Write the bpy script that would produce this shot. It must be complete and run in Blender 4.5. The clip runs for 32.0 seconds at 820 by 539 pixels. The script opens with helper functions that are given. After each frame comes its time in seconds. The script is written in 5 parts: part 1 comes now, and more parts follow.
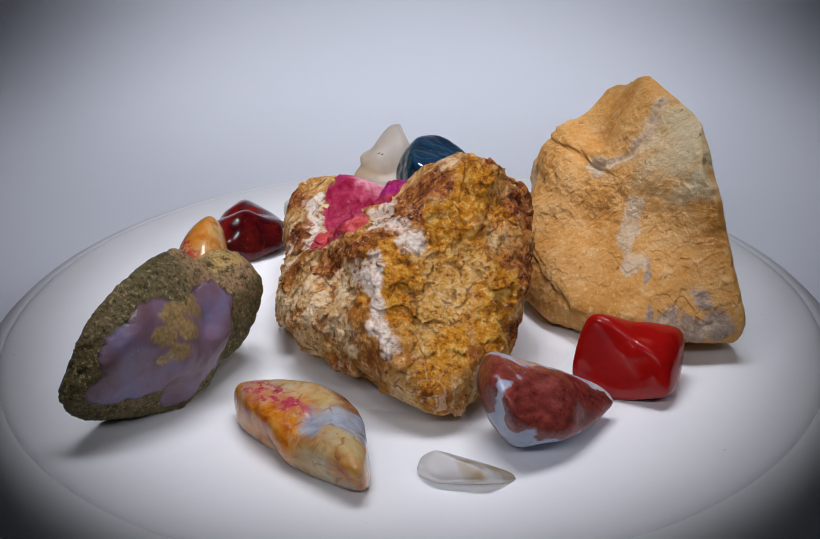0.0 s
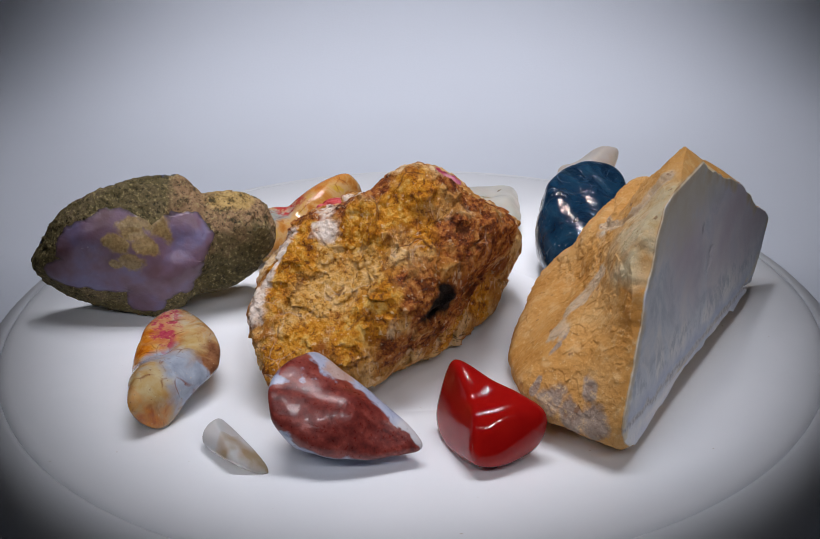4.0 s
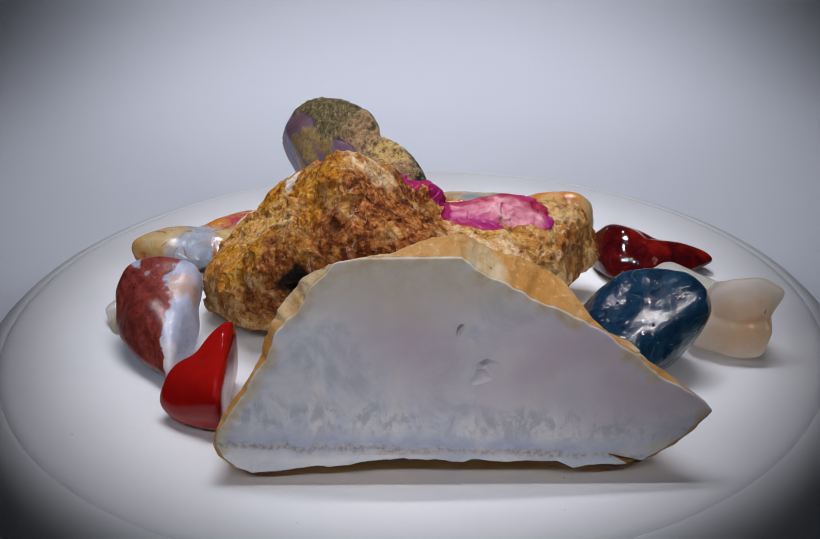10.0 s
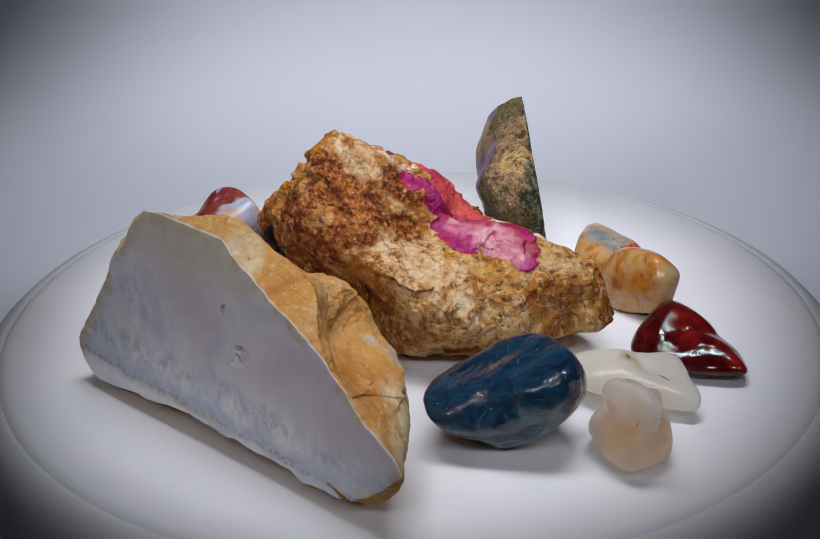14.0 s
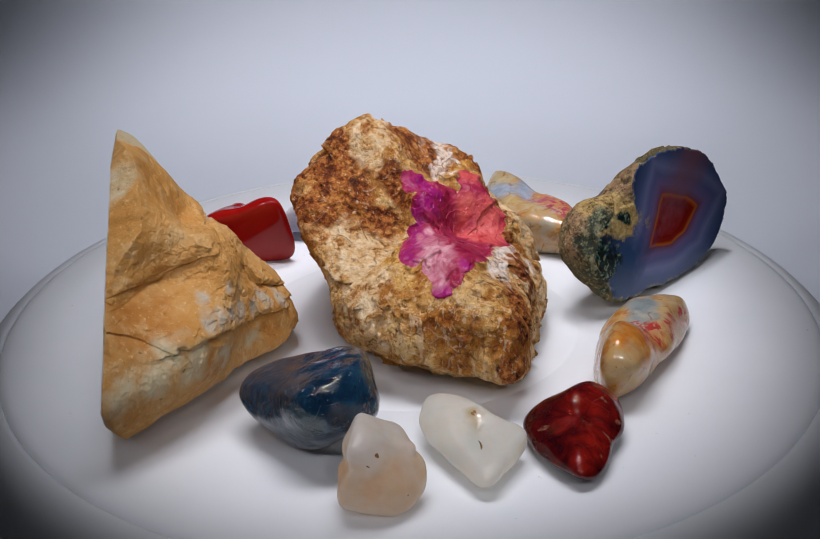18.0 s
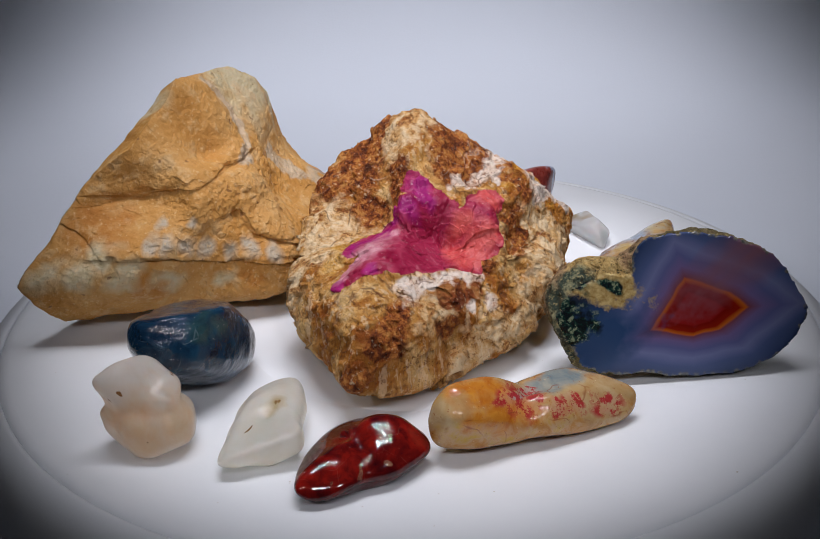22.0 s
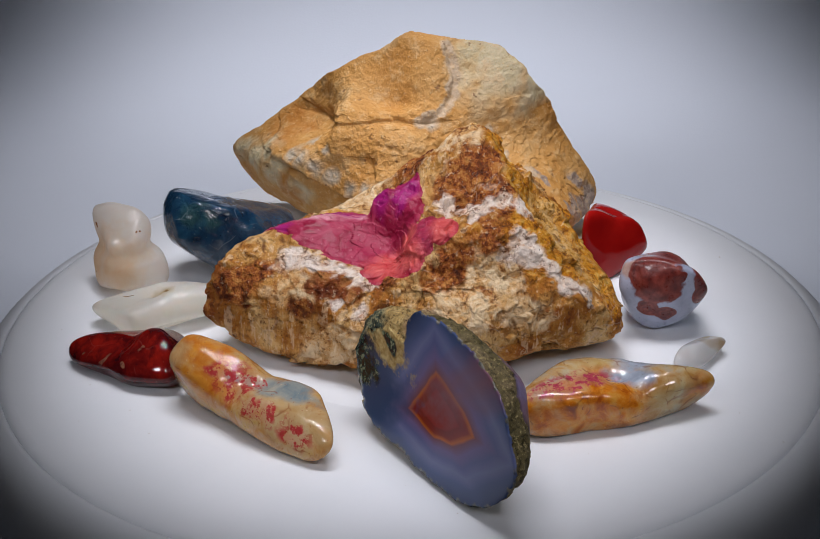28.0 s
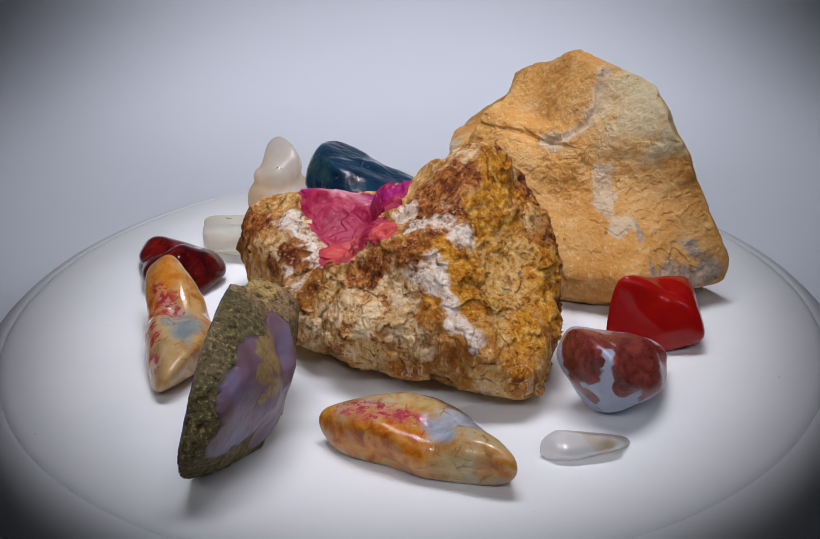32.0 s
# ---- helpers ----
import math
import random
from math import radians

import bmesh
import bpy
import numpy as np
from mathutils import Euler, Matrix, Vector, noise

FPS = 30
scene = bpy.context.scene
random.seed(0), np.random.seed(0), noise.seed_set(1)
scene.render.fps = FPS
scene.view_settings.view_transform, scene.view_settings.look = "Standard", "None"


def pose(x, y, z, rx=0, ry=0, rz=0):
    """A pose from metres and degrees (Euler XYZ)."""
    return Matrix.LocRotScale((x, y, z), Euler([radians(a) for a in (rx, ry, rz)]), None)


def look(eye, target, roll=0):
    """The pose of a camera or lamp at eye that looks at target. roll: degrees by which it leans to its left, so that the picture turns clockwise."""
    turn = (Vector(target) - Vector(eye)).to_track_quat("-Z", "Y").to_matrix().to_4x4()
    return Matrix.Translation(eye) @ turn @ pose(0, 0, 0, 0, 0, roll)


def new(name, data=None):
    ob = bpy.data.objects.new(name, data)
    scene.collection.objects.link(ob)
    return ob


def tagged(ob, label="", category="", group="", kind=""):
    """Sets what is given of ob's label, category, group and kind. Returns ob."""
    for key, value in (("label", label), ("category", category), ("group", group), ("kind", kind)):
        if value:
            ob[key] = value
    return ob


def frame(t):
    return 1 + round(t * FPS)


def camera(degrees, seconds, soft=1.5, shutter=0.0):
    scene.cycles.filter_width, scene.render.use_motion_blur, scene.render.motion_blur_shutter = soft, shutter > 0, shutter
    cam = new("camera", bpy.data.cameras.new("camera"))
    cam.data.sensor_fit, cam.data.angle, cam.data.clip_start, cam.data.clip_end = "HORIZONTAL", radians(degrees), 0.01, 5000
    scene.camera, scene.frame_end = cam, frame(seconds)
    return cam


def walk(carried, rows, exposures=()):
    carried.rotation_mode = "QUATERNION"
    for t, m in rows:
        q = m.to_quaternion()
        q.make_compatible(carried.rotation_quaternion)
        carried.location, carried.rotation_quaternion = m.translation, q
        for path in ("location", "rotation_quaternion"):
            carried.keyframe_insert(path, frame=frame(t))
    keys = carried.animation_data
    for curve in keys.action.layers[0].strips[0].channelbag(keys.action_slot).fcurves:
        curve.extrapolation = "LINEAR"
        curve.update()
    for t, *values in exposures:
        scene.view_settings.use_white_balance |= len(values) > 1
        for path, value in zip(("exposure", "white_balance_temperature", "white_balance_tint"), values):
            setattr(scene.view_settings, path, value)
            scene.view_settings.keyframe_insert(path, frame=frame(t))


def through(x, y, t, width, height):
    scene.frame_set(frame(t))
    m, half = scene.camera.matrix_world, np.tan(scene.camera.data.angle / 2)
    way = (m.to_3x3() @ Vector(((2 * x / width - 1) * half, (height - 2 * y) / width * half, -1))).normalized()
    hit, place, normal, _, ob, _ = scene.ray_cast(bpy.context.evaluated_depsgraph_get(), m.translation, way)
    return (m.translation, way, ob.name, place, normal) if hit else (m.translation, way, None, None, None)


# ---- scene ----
# Metres. The turntable's axis is the z axis, its top at ZT; the camera stands still in front of it.
ZT = 0.035
eye = Vector((0.00417, -0.477, ZT + 0.25191))
tilt = radians(25.947)
cam = camera(26.78, 32.0, soft=0.4)
POSE = look(eye, eye + Vector((-0.00907 * math.cos(tilt), math.cos(tilt), -math.sin(tilt))), -1.092)
walk(cam, [(0, POSE), (32.0, POSE)], [(0, 0.0), (32.0, 0.0)])


def turned(t):
    """Degrees that the turntable has turned by t seconds (clockwise from above)."""
    return -float(np.interp(t, [0, 8, 16, 24, 32], [-2.45, 82.38, 166.54, 249.92, 334.35]))


# ---- light ----
world = bpy.data.worlds.new("world")
scene.world = world
world.use_nodes = True
world.node_tree.nodes["Background"].inputs[0].default_value = (0.75, 0.8, 0.9, 1)
world.node_tree.nodes["Background"].inputs[1].default_value = 0.02


def lamp(name, kind, m, energy, colour, **more):
    data = bpy.data.lights.new(name, kind)
    data.energy, data.color = energy, colour
    for key, value in more.items():
        if key == "size":
            data.size = value
        elif key == "size_y":
            data.shape, data.size_y = "RECTANGLE", value
        elif key == "spread":
            data.spread = radians(value)
        elif key == "cone":
            data.spot_size = radians(value)
        elif key == "blend":
            data.spot_blend = value
        elif key == "radius":
            data.shadow_soft_size = value
    ob = new(name, data)
    ob.matrix_world = m
    return ob


COOL = (0.99, 0.96, 1.02)
# two long rows of small LED spots under the tent's top
for k in range(9):
    for y in (-0.05, 0.04):
        lamp("lamp_top", "SPOT", look((0.055 * (k - 4), y, 0.80), (0.002 * (k - 4), -0.012, 0.04)), 0.87, COOL, cone=20.5, blend=0.78, radius=0.007)
# two added fill spots further back, cones shaped to leave the corners dark
lamp("fill_middle", "SPOT", look((0, 0.20, 0.82), (0, 0.20, 0.0)), 13.0, COOL, cone=37.5, blend=0.85, radius=0.05)
lamp("fill_back", "SPOT", look((0, 0.37, 0.82), (0, 0.37, 0.0)), 8.7, COOL, cone=31.5, blend=0.95, radius=0.05)
# soft added fill spots beside the camera, to brighten the stones' fronts
for k in range(4):
    lamp("fill_front", "SPOT", look((0.23 * (k - 1.5), -0.50, 0.50), (0, -0.005, 0.05)), 1.75, COOL, cone=19, blend=0.6, radius=0.03)


# ---- noise and surfaces ----
def lattice(p, seed):
    """Smooth gradient noise, about -0.7 to 0.7, at points p (n, 3)."""
    i = np.floor(p).astype(np.int64)
    f = p - i
    u = f * f * f * (f * (f * 6 - 15) + 10)
    total = np.zeros(len(p))
    for dx in (0, 1):
        for dy in (0, 1):
            for dz in (0, 1):
                h = (i[:, 0] + dx) * 374761393 + (i[:, 1] + dy) * 668265263 + (i[:, 2] + dz) * 2147483647 + seed * 1274126177
                h = (h ^ (h >> 13)) * 1103515245
                h = h ^ (h >> 16)
                g = ((h & 255) / 127.5 - 1, ((h >> 8) & 255) / 127.5 - 1, ((h >> 16) & 255) / 127.5 - 1)
                w = (u[:, 0] if dx else 1 - u[:, 0]) * (u[:, 1] if dy else 1 - u[:, 1]) * (u[:, 2] if dz else 1 - u[:, 2])
                total += w * (g[0] * (f[:, 0] - dx) + g[1] * (f[:, 1] - dy) + g[2] * (f[:, 2] - dz))
    return total


def fbm(p, scale, octaves=3, seed=0, ridged=False):
    """Noise of that wavelength (mm) at points p (mm)."""
    total, gain, q = np.zeros(len(p)), 1.0, p / scale + 17.3
    for k in range(octaves):
        n = lattice(q, seed + k)
        total += gain * ((0.35 - np.abs(n)) * 1.6 if ridged else n)
        gain *= 0.5
        q = q * 2.03
    return total


def cells(p, scale, seed=0, tilt=0.8):
    """Broken facets: a random height and slope for each cell of about that size (mm)."""
    p = p + 0.35 * scale * np.stack([fbm(p, scale * 0.9, 2, seed + k) for k in (3, 5, 7)], 1)
    q = p / scale + 31.7
    base = np.floor(q).astype(np.int64)
    best, value = np.full(len(p), 1e9), np.zeros(len(p))
    for dx in (-1, 0, 1):
        for dy in (-1, 0, 1):
            for dz in (-1, 0, 1):
                c = base + (dx, dy, dz)
                h = c[:, 0] * 73856093 ^ c[:, 1] * 19349663 ^ c[:, 2] * 83492791 ^ (seed * 2654435 + 97)
                h = (h ^ (h >> 11)) * 668265263
                h = h ^ (h >> 15)
                r = [((h >> k) & 1023) / 1023 for k in (0, 7, 13, 19, 3, 10, 16)]
                off = q - c - np.stack(r[:3], 1)
                far = (off * off).sum(1)
                now = r[3] - 0.5 + tilt * (off * (np.stack(r[4:], 1) - 0.5)).sum(1) * 2
                value = np.where(far < best, now, value)
                best = np.minimum(best, far)
    return value


SPHERES = {}


def sphere(level):
    """Unit directions and triangles of a finely split icosahedron."""
    if level not in SPHERES:
        g = (1 + 5 ** 0.5) / 2
        v = [Vector(a).normalized() for a in ((-1, g, 0), (1, g, 0), (-1, -g, 0), (1, -g, 0), (0, -1, g), (0, 1, g),
                                              (0, -1, -g), (0, 1, -g), (g, 0, -1), (g, 0, 1), (-g, 0, -1), (-g, 0, 1))]
        v = np.array(v)
        t = np.array([int(k, 16) for k in "0b5 051 017 07a 0ab 159 5b4 ba2 a76 718 394 342 326 368 389 495 24b 62a 867 981".replace(" ", "")]).reshape(-1, 3)
        for _ in range(level):
            e = np.sort(np.concatenate([t[:, [0, 1]], t[:, [1, 2]], t[:, [2, 0]]]), axis=1)
            key, inverse = np.unique(e[:, 0] * 10000000 + e[:, 1], return_inverse=True)
            mid = v[key // 10000000] + v[key % 10000000]
            mid /= np.linalg.norm(mid, axis=1)[:, None]
            a, b, c = (inverse.reshape(3, -1) + len(v))
            v = np.concatenate([v, mid])
            t = np.concatenate([np.stack(k, 1) for k in ((t[:, 0], a, c), (t[:, 1], b, a), (t[:, 2], c, b), (a, b, c))])
        SPHERES[level] = v, t
    return SPHERES[level]


def axis(az, el):
    a, e = radians(az), radians(el)
    return np.array([math.cos(a) * math.cos(e), math.sin(a) * math.cos(e), math.sin(e)])


class Stone:
    """A stone as a block bounded by facets (azimuth, elevation, distance in mm from its heart), with edges rounded by the
    power p, then cut, bitten and roughened. Points are in mm; z is 0 where it rests."""

    def __init__(self, level, heart, p, facets):
        self.d, self.tris = sphere(level)
        g = np.zeros(len(self.d))
        for az, el, h in facets:
            g += (np.maximum(self.d @ axis(az, el), 0) / h) ** p
        self.r = g ** (-1 / p)
        self.heart = np.array([0, 0, heart])
        self.marks = {}
        self.wander = None

    def points(self):
        return self.heart + self.d * self.r[:, None]

    def cut(self, az, el, h):
        """Saws off what lies further than h along that way; returns how far each point lies behind the cut."""
        along = self.d @ axis(az, el)
        limit = np.where(along > 1e-3, h / np.maximum(along, 1e-3), 1e9)
        self.r = np.minimum(self.r, limit)
        return h - along * self.r

    def swell(self, heights):
        """Broad swellings (mm) and hollows, spread evenly over all directions from the top down."""
        n = len(heights)
        k = np.arange(n) + 0.5
        z, turn = 1 - 2 * k / n, k * math.pi * (3 - 5 ** 0.5)
        ring = np.sqrt(1 - z * z)
        ways = np.stack([ring * np.cos(turn), ring * np.sin(turn), z], 1)
        sharp = n / (0.75 ** 2 * 4 * math.pi)
        for way, height in zip(ways, heights):
            if height:
                self.r = self.r + height * np.exp(sharp * (self.d @ way - 1))

    def outline(self, az, h, corners, flare, ragged=0.0):
        """Trims the block to a sawn face's outline: corners (across, z) on the upright plane h off towards az, widening by flare
        for each mm behind the plane, with a rim that is ragged by some mm."""
        a, b = np.array(corners)[:, 0], np.array(corners)[:, 1] - self.heart[2]
        ways = np.arctan2(b, a)
        order = np.argsort(ways)
        a, b, ways = a[order], b[order], ways[order]
        a, b, ways = np.append(a, a[0]), np.append(b, b[0]), np.append(ways, ways[0] + 2 * math.pi)
        u, v = self.d @ axis(az + 90, 0), self.d[:, 2]
        side = np.sqrt(u * u + v * v)
        now = np.arctan2(v, u)
        now = np.where(now < ways[0], now + 2 * math.pi, now)
        j = np.clip(np.searchsorted(ways, now, side="right") - 1, 0, len(ways) - 2)
        c, s = np.cos(now), np.sin(now)
        far = (a[j] * b[j + 1] - b[j] * a[j + 1]) / (c * (b[j + 1] - b[j]) - s * (a[j + 1] - a[j]))
        far = far + ragged * fbm(np.stack([c * far, s * far, 0 * far], 1), 9, 3, 44)
        slope = side + flare * far * (self.d @ axis(az, 0))
        limit = np.where(slope > 1e-4, far * (1 + flare * h) / np.maximum(slope, 1e-4), 1e9)
        self.r = np.minimum(self.r, limit)

    def rough(self, amount, scale, octaves=3, seed=0, ridged=False, where=1.0):
        self.r = self.r + amount * where * fbm(self.points(), scale, octaves, seed, ridged)

    def broken(self, amount, scale, seed=0, tilt=0.8, where=1.0):
        """Chipped facets and ledges."""
        self.r = self.r + amount * where * cells(self.points(), scale, seed, tilt)

    def bite(self, spots, depth):
        """Hollows round the spots (x, y, z, radius)."""
        p = self.points()
        for x, y, z, s in spots:
            near = np.where((np.abs(p - (x, y, z)) < 2.2 * s).all(axis=1))[0]
            q = ((p[near] - (x, y, z)) ** 2).sum(1) / (s * s)
            self.r[near] -= depth * np.exp(-q * 1.6) * np.clip(self.r[near] / 12, 0.2, 1)

    def groove(self, line, depth, width, lip=0.0):
        """A crack along a line of points (x, y, z), with its upper side raised by lip."""
        p = self.points()
        near, side = np.full(len(p), 1e9), np.zeros(len(p))
        for a, b in zip(line[:-1], line[1:]):
            a, b = np.array(a), np.array(b)
            k = np.clip((p - a) @ (b - a) / ((b - a) @ (b - a)), 0, 1)
            q = p - a - k[:, None] * (b - a)
            dist = np.sqrt((q * q).sum(1))
            side = np.where(dist < near, q[:, 2], side)
            near = np.minimum(near, dist)
        near = near + 0.9 * fbm(p, 5, 2, 5)
        self.r = self.r - depth * np.exp(-(near / width) ** 2) + lip * np.exp(-(near / (5 * width)) ** 2) * (side > 0)

    def settle(self):
        """Flattens what would sink below the support."""
        z = self.points()[:, 2]
        down = np.minimum(self.d[:, 2], -1e-3)
        self.r = np.where(z < 0, np.minimum(self.r, -self.heart[2] / down), self.r)
        return self

    def drift(self, p):
        if self.wander is None:
            self.wander = np.stack([fbm(p, 6, 2, k) for k in (40, 60, 80)], 1)
        return self.wander

    def mark(self, name, spots, ragged=0.25, scale=5, seed=0, warp=2.5, grow=1.0):
        """A patch: 0 on its edge, positive inside."""
        p = self.points()
        m = np.full(len(p), -2.0)
        q = p - self.heart + warp * self.drift(p)
        for x, y, z, s in spots:
            s = s * grow
            way = np.array((x, y, z)) - self.heart
            way = way / np.linalg.norm(way)
            near = np.where((np.abs(p - (x, y, z)) < 2.2 * s + 10).all(axis=1))[0]
            along = q[near] @ way
            off = np.sqrt(((q[near] - along[:, None] * way) ** 2).sum(1))
            m[near] = np.maximum(m[near], np.where(along > 0, 1 - off / s, -2))
        self.marks[name] = np.clip(m + ragged * fbm(p, scale, 3, seed), -1, 1)
        return self.marks[name]


def mesh_of(name, stone, material, keep=None, hold=None, label=""):
    """The stone's surface, or the triangles of it that keep picks, as one mesh."""
    p, tris = stone.points() * 0.001, stone.tris
    if keep is not None:
        tris = tris[keep]
    used, tris = np.unique(tris, return_inverse=True)
    tris = tris.reshape(-1, 3)
    me = bpy.data.meshes.new(name)
    me.vertices.add(len(used))
    me.vertices.foreach_set("co", p[used].ravel().astype(np.float32))
    me.loops.add(3 * len(tris))
    me.loops.foreach_set("vertex_index", tris.ravel().astype(np.int32))
    me.polygons.add(len(tris))
    me.polygons.foreach_set("loop_start", np.arange(0, 3 * len(tris), 3, dtype=np.int32))
    me.update(calc_edges=True)
    me.polygons.foreach_set("use_smooth", np.ones(len(tris), dtype=bool))
    for key, values in stone.marks.items():
        me.attributes.new(key, "FLOAT", "POINT").data.foreach_set("value", values[used].astype(np.float32))
    me.materials.append(material)
    me.validate()
    ob = new(name, me)
    if hold:
        ob.parent = hold
    if label:
        tagged(ob, label)
    return ob


def inside(stone, values, limit=0.0):
    return values[stone.tris].mean(axis=1) > limit


def pieces(stone, mask, least=120):
    """The separate patches of a choice of triangles, largest first, those of fewer than least triangles left out."""
    picked = np.where(mask)[0]
    root = np.arange(len(stone.d))
    for _ in range(200):
        low = root[stone.tris[picked]].min(axis=1)
        before = root.copy()
        for k in range(3):
            np.minimum.at(root, stone.tris[picked, k], low)
        root = root[root]
        if (root == before).all():
            break
    home = root[stone.tris[picked, 0]]
    found = []
    for h in np.unique(home):
        one = np.zeros(len(mask), dtype=bool)
        one[picked[home == h]] = True
        if one.sum() >= least:
            found.append(one)
    return sorted(found, key=lambda m: -m.sum())


def gap_to_edge(stone, face, behind):
    """How far (mm) each point of a sawn face lies from the face's edge."""
    p = stone.points()
    other = np.zeros(len(p))
    other[stone.tris[~face].ravel()] = 1
    rim = p[(other > 0) & (behind < 0.6)]
    near = np.where(behind < 0.45, 9.0, 0.0)
    flat = np.where(behind < 0.45)[0]
    for k in range(0, len(flat), 4000):
        some = flat[k:k + 4000]
        near[some] = np.sqrt(((p[some][:, None, :] - rim[None, ::12, :]) ** 2).sum(2).min(axis=1))
    return near


# ---- materials ----
class Nodes:
    """Shorthand for building a node material."""

    def __init__(self, name):
        self.mat = bpy.data.materials.new(name)
        self.mat.use_nodes = True
        self.tree = self.mat.node_tree
        self.bsdf = self.tree.nodes["Principled BSDF"]
        self.place = self.add("ShaderNodeTexCoord").outputs["Object"]

    def add(self, kind):
        return self.tree.nodes.new(kind)

    def link(self, a, b):
        if hasattr(a, "is_output"):
            self.tree.links.new(a, b)
        else:
            b.default_value = a

    def noise(self, size, detail=3.0, rough=0.55, twist=0.0, stretch=None):
        """Noise with features of about that size (metres), 0 to 1; stretch: factors along x, y, z."""
        n = self.add("ShaderNodeTexNoise")
        where = self.place
        if stretch:
            m = self.add("ShaderNodeMapping")
            m.inputs["Scale"].default_value = tuple(1 / k for k in stretch)
            self.link(where, m.inputs["Vector"])
            where = m.outputs[0]
        self.link(where, n.inputs["Vector"])
        n.inputs["Scale"].default_value = 1 / size
        n.inputs["Detail"].default_value, n.inputs["Roughness"].default_value, n.inputs["Distortion"].default_value = detail, rough, twist
        return n.outputs["Fac"]

    def cracks(self, size):
        n = self.add("ShaderNodeTexVoronoi")
        n.feature = "DISTANCE_TO_EDGE"
        wob = self.add("ShaderNodeTexNoise")
        self.link(self.place, wob.inputs["Vector"])
        wob.inputs["Scale"].default_value = 0.7 / size
        mix = self.add("ShaderNodeMixRGB")
        mix.inputs[0].default_value = 0.012
        self.link(self.place, mix.inputs[1])
        self.link(wob.outputs["Color"], mix.inputs[2])
        self.link(mix.outputs[0], n.inputs["Vector"])
        n.inputs["Scale"].default_value = 1 / size
        return n.outputs["Distance"]

    def attr(self, name):
        n = self.add("ShaderNodeAttribute")
        n.attribute_name = name
        return n.outputs["Fac"]

    def math(self, op, a, b=0.0, c=0.0):
        n = self.add("ShaderNodeMath")
        n.operation = op
        for k, v in enumerate((a, b, c)):
            self.link(v, n.inputs[k])
        return n.outputs[0]

    def span(self, x, lo, hi, a=0.0, b=1.0):
        n = self.add("ShaderNodeMapRange")
        for k, v in enumerate((x, lo, hi, a, b)):
            self.link(v, n.inputs[k])
        return n.outputs[0]

    def mix(self, fac, a, b, kind="MIX"):
        n = self.add("ShaderNodeMixRGB")
        n.blend_type = kind
        for k, v in enumerate((fac, a, b)):
            if isinstance(v, tuple) and len(v) == 3:
                v = (*v, 1)
            self.link(v, n.inputs[k])
        return n.outputs[0]

    def ramp(self, x, stops):
        n = self.add("ShaderNodeValToRGB")
        e = n.color_ramp.elements
        while len(e) < len(stops):
            e.new(0.5)
        for k, (at, colour) in enumerate(stops):
            e[k].position, e[k].color = at, (*colour, 1)
        self.link(x, n.inputs[0])
        return n.outputs[0]

    def layer(self, under, name, over, edge=0.08, ragged=0.5, size=0.003):
        """Lays a colour over another where the patch name is, with a ragged edge."""
        m = self.math("MULTIPLY_ADD", self.math("SUBTRACT", self.noise(size, 4, 0.65), 0.5), ragged, self.attr(name))
        return self.mix(self.span(m, -edge, edge), under, over)

    def bump(self, strengths):
        """strengths: rows of (height field, metres of relief)."""
        last = None
        for x, depth in strengths:
            n = self.add("ShaderNodeBump")
            n.inputs["Distance"].default_value = depth
            self.link(x, n.inputs["Height"])
            if last:
                self.tree.links.new(last, n.inputs["Normal"])
            last = n.outputs[0]
        self.tree.links.new(last, self.bsdf.inputs["Normal"])

    def seep(self, colour, share):
        """Lets part of the light through the body, for translucent stone."""
        mix, trans = self.add("ShaderNodeMixShader"), self.add("ShaderNodeBsdfTranslucent")
        self.link(colour, trans.inputs["Color"])
        mix.inputs[0].default_value = share
        self.tree.links.new(self.bsdf.outputs[0], mix.inputs[1])
        self.tree.links.new(trans.outputs[0], mix.inputs[2])
        self.tree.links.new(mix.outputs[0], self.tree.nodes["Material Output"].inputs["Surface"])

    def done(self, colour, rough=0.5, **more):
        self.link((*colour, 1) if isinstance(colour, tuple) else colour, self.bsdf.inputs["Base Color"])
        self.link(rough, self.bsdf.inputs["Roughness"])
        for key, value in more.items():
            name = {"coat": "Coat Weight", "sss": "Subsurface Weight", "glass": "Transmission Weight", "ior": "IOR", "spec": "Specular IOR Level",
                    "coat_rough": "Coat Roughness", "depth": "Subsurface Scale", "glow": "Emission Strength", "glow_colour": "Emission Color",
                    "metal": "Metallic", "radius": "Subsurface Radius"}[key]
            self.link(value, self.bsdf.inputs[name])
        return self.mat


def paper_white(name, tone, grain=0.01, rough=0.6):
    n = Nodes(name)
    c = n.mix(n.span(n.noise(0.12, 3), 0.3, 0.7), tuple(0.965 * k for k in tone), tone)
    n.bump([(n.noise(0.0012, 2), 0.00002 * grain / 0.01)])
    return n.done(c, rough, spec=0.3)


